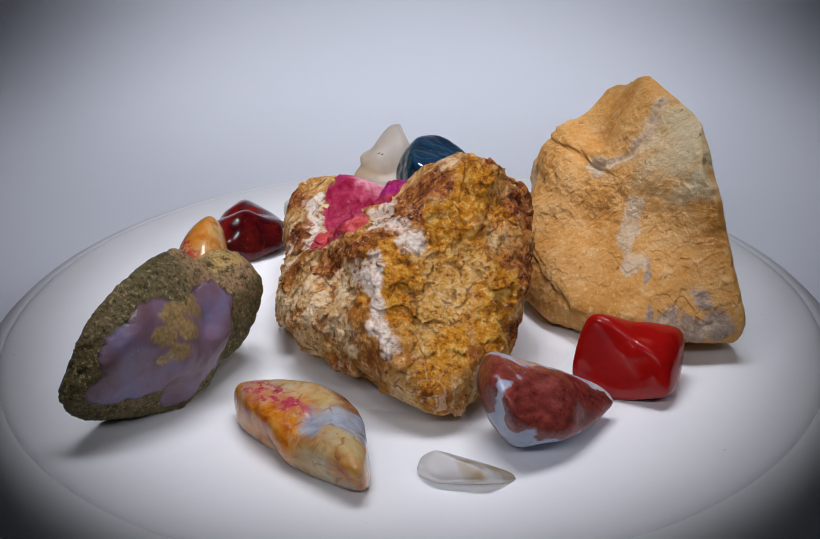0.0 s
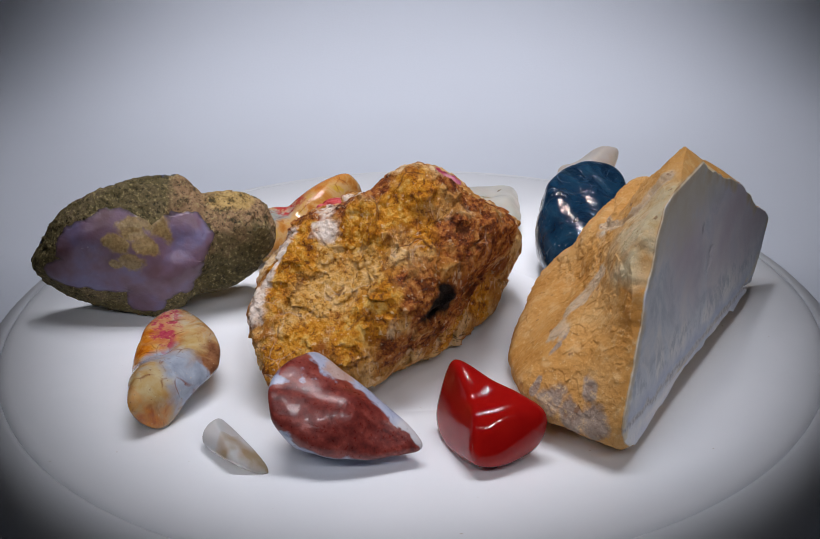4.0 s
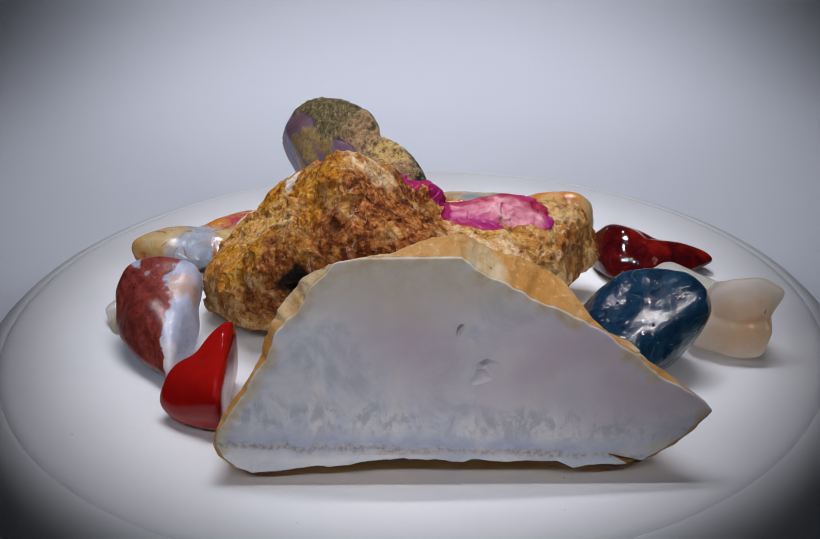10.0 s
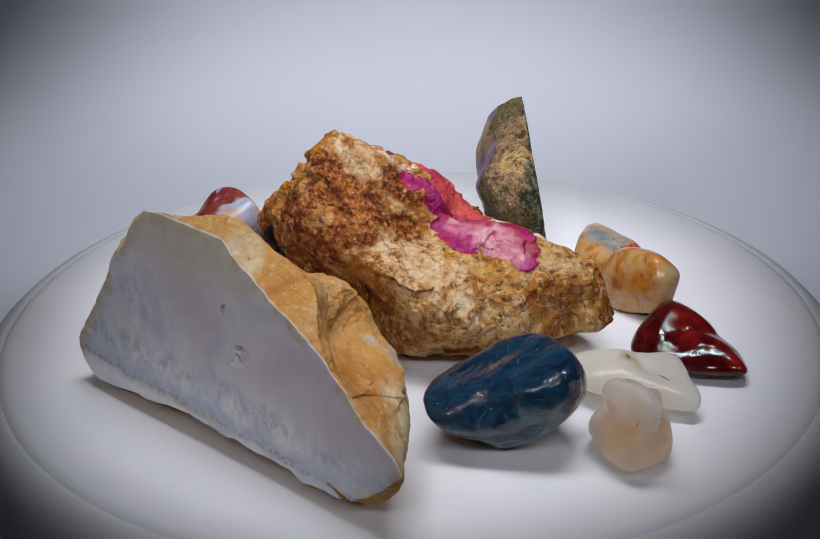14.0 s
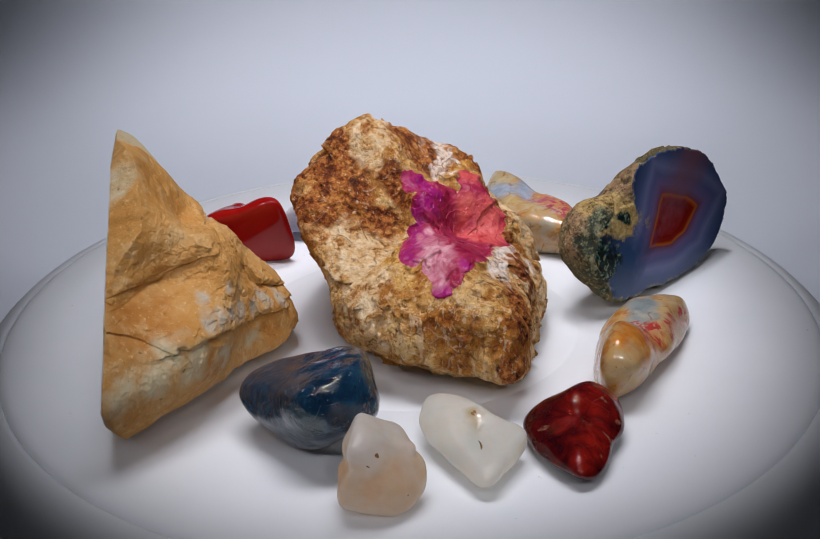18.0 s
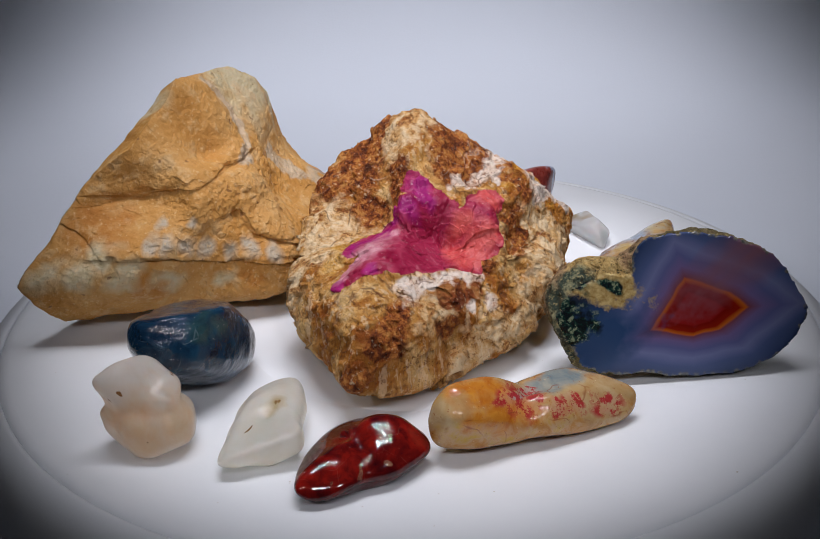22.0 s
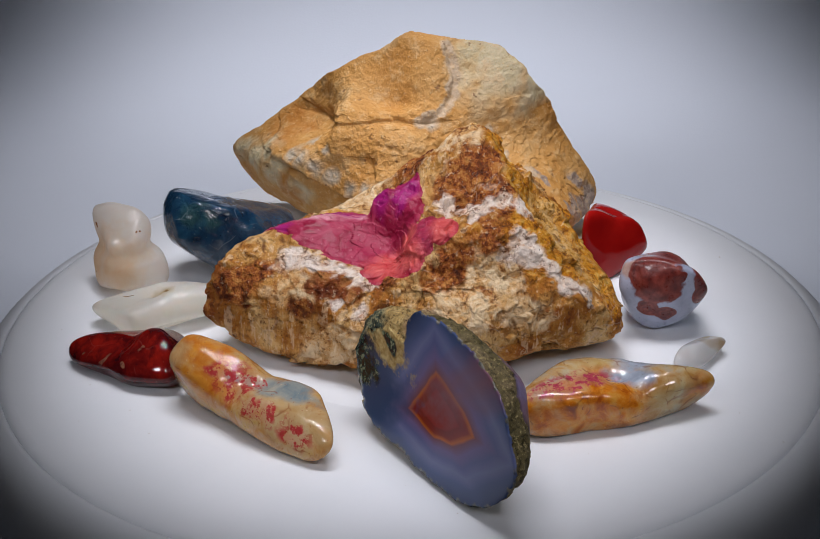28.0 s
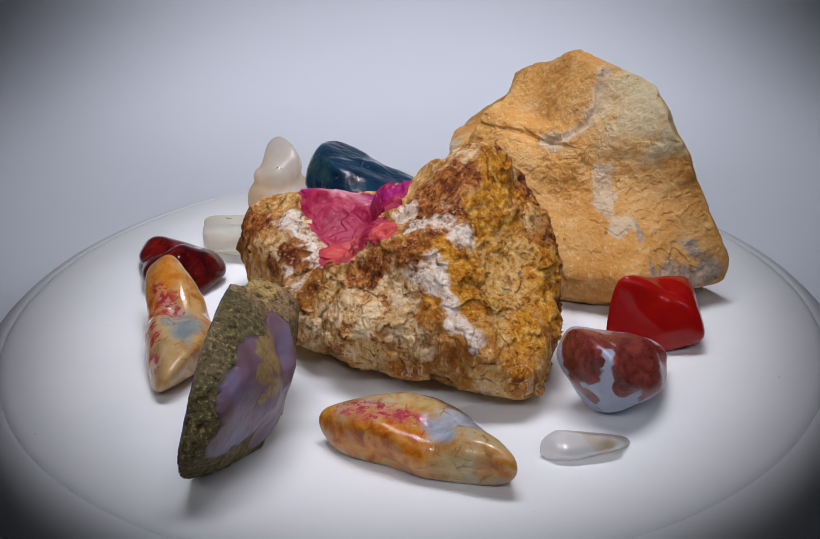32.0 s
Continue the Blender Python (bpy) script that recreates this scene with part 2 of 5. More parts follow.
M_TENT = paper_white("tent_cloth", (0.72, 0.78, 0.87), 0.03, 0.9)
n = Nodes("platter_plastic")
c = n.mix(n.span(n.noise(0.03, 4, 0.6), 0.35, 0.7), (0.77, 0.81, 0.85), (0.80, 0.835, 0.875))
c = n.mix(n.span(n.noise(0.0022, 2), 0.76, 0.80), c, (0.55, 0.52, 0.48))
n.bump([(n.noise(0.02, 2), 0.00006)])
M_PLATTER = n.done(c, n.span(n.noise(0.02, 3), 0.3, 0.7, 0.42, 0.56), spec=0.35)
M_ROOM = paper_white("grey_cloth", (0.11, 0.112, 0.12), 0.03, 0.9)
M_BASE = paper_white("base_plastic", (0.75, 0.79, 0.83), 0.01, 0.5)


def rock_material():
    n = Nodes("iron_stained_matrix")
    big, mid = n.noise(0.014, 5, 0.6, 0.6), n.noise(0.0055, 6, 0.66, 0.5)
    fine, grit, gran = n.noise(0.0018, 4, 0.7), n.noise(0.0007, 3, 0.7), n.noise(0.0022, 6, 0.75)
    both = n.math("MULTIPLY_ADD", gran, 0.6, n.math("MULTIPLY", mid, 0.4))
    streak = n.noise(0.0026, 5, 0.62, 0.2, (1, 1, 6))
    c = n.ramp(big, [(0.36, (0.30, 0.08, 0.009)), (0.44, (0.47, 0.18, 0.025)), (0.52, (0.61, 0.31, 0.08)), (0.60, (0.76, 0.49, 0.20))])
    c = n.mix(n.span(streak, 0.45, 0.40, 0, 0.5), c, (0.30, 0.10, 0.022))
    c = n.mix(n.span(streak, 0.56, 0.61, 0, 0.6), c, (0.84, 0.62, 0.38))
    c = n.layer(c, "cream", n.ramp(mid, [(0.36, (0.38, 0.13, 0.03)), (0.45, (0.70, 0.40, 0.15)), (0.58, (0.88, 0.68, 0.42))]), 0.25, 1.1, 0.005)
    c = n.layer(c, "gold", n.ramp(both, [(0.40, (0.20, 0.055, 0.004)), (0.45, (0.50, 0.17, 0.006)), (0.52, (0.66, 0.28, 0.014)), (0.59, (0.76, 0.46, 0.11))]), 0.3, 0.7, 0.005)
    c = n.layer(c, "beige", n.ramp(both, [(0.40, (0.42, 0.15, 0.01)), (0.46, (0.66, 0.34, 0.06)), (0.57, (0.78, 0.50, 0.20))]), 0.3, 0.8, 0.004)
    c = n.layer(c, "brown", n.ramp(both, [(0.40, (0.06, 0.014, 0.005)), (0.46, (0.19, 0.042, 0.010)), (0.51, (0.40, 0.12, 0.02)), (0.58, (0.58, 0.26, 0.065))]), 0.2, 0.6, 0.004)
    c = n.layer(c, "white", n.ramp(mid, [(0.36, (0.56, 0.30, 0.18)), (0.42, (0.80, 0.62, 0.48)), (0.56, (0.92, 0.80, 0.70))]), 0.25, 0.9, 0.0025)
    c = n.layer(c, "rust", n.ramp(mid, [(0.36, (0.08, 0.014, 0.005)), (0.5, (0.26, 0.06, 0.012)), (0.62, (0.44, 0.18, 0.05))]), 0.15, 0.8, 0.0025)
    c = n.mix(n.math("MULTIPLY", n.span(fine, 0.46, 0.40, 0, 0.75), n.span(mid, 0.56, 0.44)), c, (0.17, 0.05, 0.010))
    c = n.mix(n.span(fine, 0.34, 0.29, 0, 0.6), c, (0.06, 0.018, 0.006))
    c = n.mix(n.span(fine, 0.60, 0.65, 0, 0.45), c, (0.92, 0.74, 0.48))
    c = n.mix(n.math("MULTIPLY", n.span(n.cracks(0.010), 0.03, 0.0), n.span(n.noise(0.015, 3), 0.52, 0.62, 0, 0.3)), c, (0.88, 0.76, 0.62))
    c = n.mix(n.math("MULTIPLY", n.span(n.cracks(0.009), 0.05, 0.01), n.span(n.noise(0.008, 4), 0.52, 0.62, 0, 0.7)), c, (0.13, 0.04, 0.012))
    # shade inside the pit, painted near black
    c = n.layer(c, "hole_shade", (0.008, 0.005, 0.004), 0.2, 0.6, 0.003)
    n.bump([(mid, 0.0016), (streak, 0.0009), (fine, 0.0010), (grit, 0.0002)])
    return n.done(c, n.span(mid, 0.3, 0.7, 0.85, 0.6), spec=0.25)


def druse_material():
    n = Nodes("dyed_pink_crystal")
    mid, fine = n.noise(0.006, 4, 0.55, 1.2), n.noise(0.0012, 4, 0.65)
    c = n.ramp(mid, [(0.3, (0.25, 0.006, 0.035)), (0.5, (0.34, 0.016, 0.062)), (0.7, (0.44, 0.045, 0.10))])
    c = n.layer(c, "salmon", n.ramp(mid, [(0.3, (0.48, 0.03, 0.04)), (0.6, (0.66, 0.12, 0.11))]), 0.5, 0.7, 0.004)
    c = n.layer(c, "magenta", n.ramp(mid, [(0.3, (0.26, 0.005, 0.11)), (0.6, (0.40, 0.014, 0.18))]), 0.4, 0.9, 0.004)
    c = n.layer(c, "milk", n.ramp(mid, [(0.35, (0.50, 0.06, 0.16)), (0.65, (0.74, 0.42, 0.46))]), 0.4, 0.9, 0.003)
    c = n.mix(n.span(fine, 0.62, 0.70, 0, 0.35), c, (0.80, 0.42, 0.46))
    c = n.mix(n.span(fine, 0.36, 0.30, 0, 0.6), c, (0.16, 0.008, 0.05))
    n.bump([(mid, 0.0006), (fine, 0.00012)])
    return n.done(c, n.span(mid, 0.3, 0.7, 0.34, 0.52), spec=0.3)


def crust_material():
    n = Nodes("tan_chalcedony_crust")
    big, mid, fine = n.noise(0.024, 5, 0.6), n.noise(0.006, 6, 0.68), n.noise(0.0014, 5, 0.72)
    c = n.ramp(big, [(0.32, (0.50, 0.22, 0.04)), (0.46, (0.57, 0.285, 0.07)), (0.58, (0.60, 0.325, 0.10)), (0.7, (0.62, 0.38, 0.15))])
    c = n.layer(c, "orange", n.ramp(mid, [(0.3, (0.44, 0.16, 0.02)), (0.7, (0.58, 0.27, 0.06))]), 0.4, 0.9, 0.006)
    c = n.layer(c, "green", n.ramp(mid, [(0.3, (0.58, 0.46, 0.24)), (0.7, (0.67, 0.60, 0.42))]), 0.7, 0.5, 0.008)
    c = n.layer(c, "grey", n.ramp(mid, [(0.3, (0.46, 0.37, 0.25)), (0.7, (0.56, 0.49, 0.39))]), 0.5, 0.5, 0.006)
    c = n.layer(c, "dusk", n.ramp(mid, [(0.35, (0.24, 0.155, 0.11)), (0.65, (0.46, 0.38, 0.31))]), 0.2, 0.7, 0.004)
    c = n.layer(c, "vein", n.ramp(mid, [(0.3, (0.42, 0.26, 0.11)), (0.7, (0.66, 0.55, 0.42))]), 0.2, 0.7, 0.003)
    c = n.mix(n.span(mid, 0.44, 0.34, 0, 0.25), c, (0.40, 0.18, 0.04))
    c = n.mix(n.span(mid, 0.54, 0.62, 0, 0.5), c, (0.66, 0.43, 0.20))
    c = n.mix(n.span(fine, 0.38, 0.31, 0, 0.5), c, (0.26, 0.10, 0.03))
    c = n.mix(n.span(fine, 0.58, 0.64, 0, 0.55), c, (0.76, 0.54, 0.27))
    c = n.mix(n.span(n.noise(0.0035, 2), 0.70, 0.74, 0, 0.7), c, (0.20, 0.085, 0.03))
    n.bump([(mid, 0.0005), (fine, 0.0004)])
    return n.done(c, n.span(mid, 0.3, 0.7, 0.8, 0.5), spec=0.35)


def cut_face_material():
    n = Nodes("sawn_grey_blue_chalcedony")
    big, mid, fine = n.noise(0.022, 6, 0.62, 0.8), n.noise(0.006, 6, 0.66), n.noise(0.0012, 4)
    comb = n.noise(0.0045, 5, 0.65, 0.3, (1, 1, 1.6))
    c = n.ramp(big, [(0.38, (0.62, 0.66, 0.73)), (0.46, (0.77, 0.80, 0.86)), (0.53, (0.86, 0.86, 0.89)), (0.60, (0.92, 0.91, 0.91))])
    c = n.layer(c, "lilac", (0.70, 0.62, 0.68), 0.9, 0.9, 0.012)
    c = n.mix(n.math("MULTIPLY", n.span(n.attr("dark"), -0.1, 0.5), n.span(comb, 0.52, 0.42, 0, 0.6)), c, (0.45, 0.49, 0.56))
    c = n.layer(c, "deep", n.ramp(mid, [(0.35, (0.48, 0.53, 0.67)), (0.65, (0.66, 0.70, 0.80))]), 0.4, 0.8, 0.008)
    c = n.layer(c, "cream", n.ramp(mid, [(0.3, (0.70, 0.63, 0.51)), (0.7, (0.80, 0.76, 0.66))]), 0.6, 0.7, 0.008)
    c = n.layer(c, "border", n.ramp(mid, [(0.35, (0.62, 0.48, 0.28)), (0.65, (0.82, 0.75, 0.61))]), 0.4, 0.8, 0.004)
    c = n.layer(c, "druzy", n.ramp(fine, [(0.4, (0.36, 0.34, 0.37)), (0.6, (0.64, 0.62, 0.62))]), 0.4, 1.2, 0.002)
    c = n.mix(n.span(mid, 0.58, 0.66, 0, 0.35), c, (0.72, 0.74, 0.78))
    c = n.mix(n.span(fine, 0.68, 0.74, 0, 0.5), c, (0.75, 0.75, 0.75))
    c = n.mix(n.span(n.attr("edge"), 0.15, 0.5), c, n.ramp(mid, [(0.4, (0.36, 0.20, 0.08)), (0.6, (0.60, 0.46, 0.28))]))
    n.bump([(mid, 0.00025), (comb, 0.0001), (fine, 0.00008), (n.math("MAXIMUM", n.attr("pit"), 0.0), -0.0012)])
    return n.done(c, n.span(mid, 0.3, 0.7, 0.30, 0.5), sss=0.3, depth=0.004, radius=(1, 1, 1.1))


def rind_material():
    n = Nodes("mossy_nodule_rind")
    big, mid, fine = n.noise(0.011, 4, 0.6), n.noise(0.0035, 7, 0.75), n.noise(0.0012, 5, 0.75)
    c = n.ramp(big, [(0.3, (0.105, 0.085, 0.03)), (0.5, (0.17, 0.135, 0.055)), (0.7, (0.24, 0.18, 0.095))])
    c = n.layer(c, "tan", n.ramp(mid, [(0.36, (0.20, 0.12, 0.055)), (0.6, (0.44, 0.28, 0.15))]), 0.35, 1.1, 0.004)
    c = n.layer(c, "gold", n.ramp(mid, [(0.36, (0.30, 0.17, 0.035)), (0.6, (0.66, 0.46, 0.18))]), 0.25, 0.9, 0.003)
    c = n.layer(c, "moss", n.ramp(mid, [(0.38, (0.010, 0.016, 0.018)), (0.50, (0.05, 0.08, 0.055)), (0.58, (0.30, 0.30, 0.17))]), 0.3, 0.9, 0.003)
    c = n.mix(n.span(mid, 0.46, 0.38, 0, 0.85), c, (0.045, 0.042, 0.016))
    c = n.mix(n.span(fine, 0.45, 0.37, 0, 0.85), c, (0.022, 0.020, 0.010))
    c = n.mix(n.span(fine, 0.56, 0.62, 0, 0.75), c, (0.54, 0.44, 0.20))
    n.bump([(mid, 0.0012), (fine, 0.0006)])
    return n.done(c, 0.7, spec=0.35)


def window_material():
    n = Nodes("purple_agate_window")
    big, fine = n.noise(0.011, 3, 0.5), n.noise(0.0012, 3)
    c = n.ramp(big, [(0.3, (0.14, 0.075, 0.085)), (0.5, (0.19, 0.12, 0.18)), (0.7, (0.19, 0.17, 0.31))])
    c = n.mix(n.span(n.attr("window"), 0.12, 0.0, 0, 0.85), c, (0.07, 0.05, 0.045))
    c = n.layer(c, "strip", n.ramp(fine, [(0.3, (0.20, 0.13, 0.05)), (0.7, (0.40, 0.29, 0.13))]), 0.15, 0.7, 0.003)
    c = n.mix(n.span(fine, 0.68, 0.8, 0, 0.4), c, (0.6, 0.55, 0.6))
    n.bump([(n.noise(0.003, 3), 0.0003)])
    return n.done(c, 0.38, sss=0.1, depth=0.002)


def agate_material():
    n = Nodes("banded_blue_agate")
    warp = n.math("MULTIPLY_ADD", n.math("SUBTRACT", n.noise(0.009, 3, 0.5), 0.5), 0.02, n.attr("ring"))
    fine = n.noise(0.0016, 4, 0.6)
    c = n.ramp(warp, [(0.0, (0.22, 0.010, 0.010)), (0.125, (0.24, 0.010, 0.009)), (0.145, (0.17, 0.004, 0.002)), (0.20, (0.22, 0.009, 0.002)),
                      (0.232, (0.46, 0.10, 0.010)), (0.252, (0.16, 0.05, 0.075)), (0.33, (0.15, 0.11, 0.25)), (0.42, (0.10, 0.11, 0.25)),
                      (0.50, (0.15, 0.17, 0.33)), (0.60, (0.07, 0.10, 0.22)), (0.78, (0.020, 0.040, 0.10)), (1.0, (0.02, 0.028, 0.05))])
    c = n.layer(c, "blush", (0.22, 0.095, 0.12), 0.9, 0.3, 0.006)
    c = n.layer(c, "deep", (0.026, 0.060, 0.15), 0.4, 0.5, 0.006)
    c = n.layer(c, "rim", n.ramp(fine, [(0.35, (0.05, 0.055, 0.06)), (0.65, (0.26, 0.25, 0.20))]), 0.2, 0.9, 0.002)
    c = n.layer(c, "gold", n.ramp(fine, [(0.35, (0.32, 0.20, 0.06)), (0.65, (0.60, 0.46, 0.20))]), 0.15, 1.1, 0.003)
    c = n.layer(c, "moss", n.ramp(n.noise(0.0022, 5, 0.7), [(0.47, (0.006, 0.010, 0.012)), (0.54, (0.015, 0.05, 0.04)), (0.60, (0.22, 0.26, 0.16))]), 0.2, 0.9, 0.003)
    c = n.layer(c, "chip", (0.28, 0.30, 0.36), 0.2, 0.7, 0.002)
    n.bump([(n.noise(0.004, 3), 0.00005)])
    return n.done(c, 0.2, spec=0.35)


def tumbled_material(name, base, layers, rough=0.2, coat=0.5, sss=0.2, depth=0.003, relief=0.0002, specks=None, cracks=None, radius=(1, 0.8, 0.7), glass=0.0, through=0.0, spec=0.4):
    """A polished pebble: base and layers as colour ramps over noise."""
    n = Nodes(name)
    mid, fine, blot = n.noise(0.006, 4, 0.6, 0.5), n.noise(0.0013, 4, 0.65), n.noise(0.0032, 6, 0.72)
    c = n.ramp(mid, base)
    for key, stops, edge, ragged in layers:
        if key == "red":
            swirl = n.math("MULTIPLY_ADD", n.math("SINE", n.math("MULTIPLY", n.attr("red"), 16.0)), 0.06, blot)
            c = n.layer(c, key, n.ramp(swirl, stops), edge, ragged, 0.0026)
            continue
        if key == "thread":
            flecks = n.math("MULTIPLY", n.span(blot, 0.475, 0.53), n.span(n.attr("crimson"), -0.35, 0.25))
            c = n.mix(n.math("MULTIPLY", n.span(n.attr("crimson"), -0.2, 0.8), 0.35), c, (0.52, 0.16, 0.15))
            c = n.mix(n.math("MULTIPLY", flecks, 0.92), c, n.ramp(fine, stops))
            continue
        c = n.layer(c, key, n.ramp(blot if key in ("red", "speck", "brown") else mid, stops), edge, ragged, 0.0026)
    if specks:
        c = n.mix(n.span(fine, 0.66, 0.74, 0, specks[0]), c, specks[1])
        c = n.mix(n.span(fine, 0.36, 0.29, 0, specks[0]), c, specks[2])
    if cracks:
        gate = n.span(n.noise(0.007, 4), 0.50, 0.60)
        c = n.mix(n.math("MULTIPLY", n.math("MULTIPLY", n.span(n.cracks(cracks[0]), cracks[1], 0.0), gate), cracks[2]), c, cracks[3])
    n.bump([(mid, relief), (fine, relief * 0.06)])
    if through:
        n.seep(c, through)
    return n.done(c, n.span(fine, 0.3, 0.7, rough * 0.8, rough * 1.3), sss=sss, depth=depth, coat=coat, coat_rough=0.07, radius=radius, glass=glass, spec=spec)


# ---- the light tent and the turntable ----
def part(name, bm, material, hold, label=""):
    me = bpy.data.meshes.new(name)
    bmesh.ops.recalc_face_normals(bm, faces=bm.faces)
    bm.to_mesh(me)
    bm.free()
    me.materials.append(material)
    ob = new(name, me)
    ob.parent = hold
    if label:
        tagged(ob, label)
    return ob


def strip_sheet(name, profile, x0, x1, material, thick=0.004):
    """A bent sheet: a (y, z) profile drawn along x, with a thickness."""
    bm = bmesh.new()
    rows = [[bm.verts.new((x, y, z)) for y, z in profile] for x in (x0, x1)]
    for a in range(len(profile) - 1):
        bm.faces.new((rows[0][a], rows[0][a + 1], rows[1][a + 1], rows[1][a]))
    bmesh.ops.recalc_face_normals(bm, faces=bm.faces)
    bmesh.ops.solidify(bm, geom=bm.faces[:], thickness=thick)
    me = bpy.data.meshes.new(name)
    bm.to_mesh(me)
    bm.free()
    me.polygons.foreach_set("use_smooth", [True] * len(me.polygons))
    me.set_sharp_from_angle(angle=radians(40))
    me.materials.append(material)
    return tagged(new(name, me), kind="structure")


sweep = [(-1.0, 0.0), (0.28, 0.0)] + [(0.28 + 0.2 * math.sin(radians(a)), 0.2 - 0.2 * math.cos(radians(a))) for a in range(10, 91, 10)] + [(0.48, 0.85)]
tagged(strip_sheet("backdrop", sweep, -0.6, 0.6, M_TENT), "seamless white cloth sweep of a photo light tent", "backdrop")


def box_wall(name, x0, x1, y0, y1, z0, z1, label):
    bm = bmesh.new()
    bmesh.ops.create_cube(bm, size=1)
    for v in bm.verts:
        v.co = ((x0, x1)[v.co.x > 0], (y0, y1)[v.co.y > 0], (z0, z1)[v.co.z > 0])
    me = bpy.data.meshes.new(name)
    bm.to_mesh(me)
    bm.free()
    me.materials.append(M_ROOM)
    tagged(new(name, me), label, "wall", kind="structure")


# unseen walls, added and kept dark so little bounce reaches the corners
box_wall("wall_left", -0.62, -0.605, -1.0, 0.5, -0.005, 0.85, "dark grey cloth side of the light tent")
box_wall("wall_right", 0.605, 0.62, -1.0, 0.5, -0.005, 0.85, "dark grey cloth side of the light tent")
box_wall("wall_front", -0.62, 0.62, -1.02, -1.005, -0.005, 0.85, "dark grey cloth front of the light tent")
box_wall("ceiling", -0.62, 0.62, -1.02, 0.5, 0.855, 0.87, "dark grey cloth top of the light tent")


def lathe(profile, steps=192):
    """A turned body from (radius, z) points, axis first."""
    bm = bmesh.new()
    rings = []
    for r, z in profile:
        if r == 0:
            rings.append([bm.verts.new((0, 0, z))])
        else:
            rings.append([bm.verts.new((r * math.cos(2 * math.pi * k / steps), r * math.sin(2 * math.pi * k / steps), z)) for k in range(steps)])
    for a, b in zip(rings[:-1], rings[1:]):
        for k in range(steps):
            j = (k + 1) % steps
            if len(a) == 1:
                bm.faces.new((a[0], b[k], b[j]))
            elif len(b) == 1:
                bm.faces.new((a[k], b[0], a[j]))
            else:
                bm.faces.new((a[k], b[k], b[j], a[j]))
    for f in bm.faces:
        f.smooth = True
    return bm


def turn_rows(x=0.0, y=0.0, z=0.0, spin=0.0):
    rows = []
    for k in range(65):
        m = Matrix.Rotation(radians(turned(k / 2)), 4, "Z")
        rows.append((k / 2, m @ Matrix.Translation((x, y, z)) @ Matrix.Rotation(radians(spin), 4, "Z")))
    return rows


MOVING = []
turntable = tagged(new("turntable"), "round white plastic turntable, turning slowly under the stones", "turntable")
base = part("base", lathe([(0, 0.001), (0.1325, 0.001), (0.1358, 0.004), (0.1366, 0.016), (0.1363, 0.0225), (0.1354, 0.0270), (0.1335, 0.0306), (0.1313, 0.0328), (0.1290, 0.0338), (0.1276, 0.0340), (0.1272, 0.0335), (0.1272, 0.0290), (0, 0.0290)]), M_BASE, turntable)
top = [(0, 0.0), (0.0509, 0.0), (0.0514, -0.00015), (0.0520, -0.00015), (0.0525, 0.0), (0.1236, 0.0), (0.1250, -0.0002), (0.1261, -0.0006), (0.1268, -0.0012), (0.1271, -0.0018),
       (0.1271, -0.0052), (0.1194, -0.0056), (0, -0.0056)]
platter = part("platter", lathe([(r, z + ZT) for r, z in top]), M_PLATTER, turntable, "glossy white round platter with a shallow groove near its rim")
MOVING.append((platter, turn_rows()))


def placed(ob, x, y, spin, label, category="stone"):
    """Sets a stone on the platter at x, y (mm, in the platter's own axes), turned by spin degrees."""
    tagged(ob, label, category, group="stones on the turntable")
    MOVING.append((ob, turn_rows(x * 0.001, y * 0.001, ZT, spin)))
    return ob


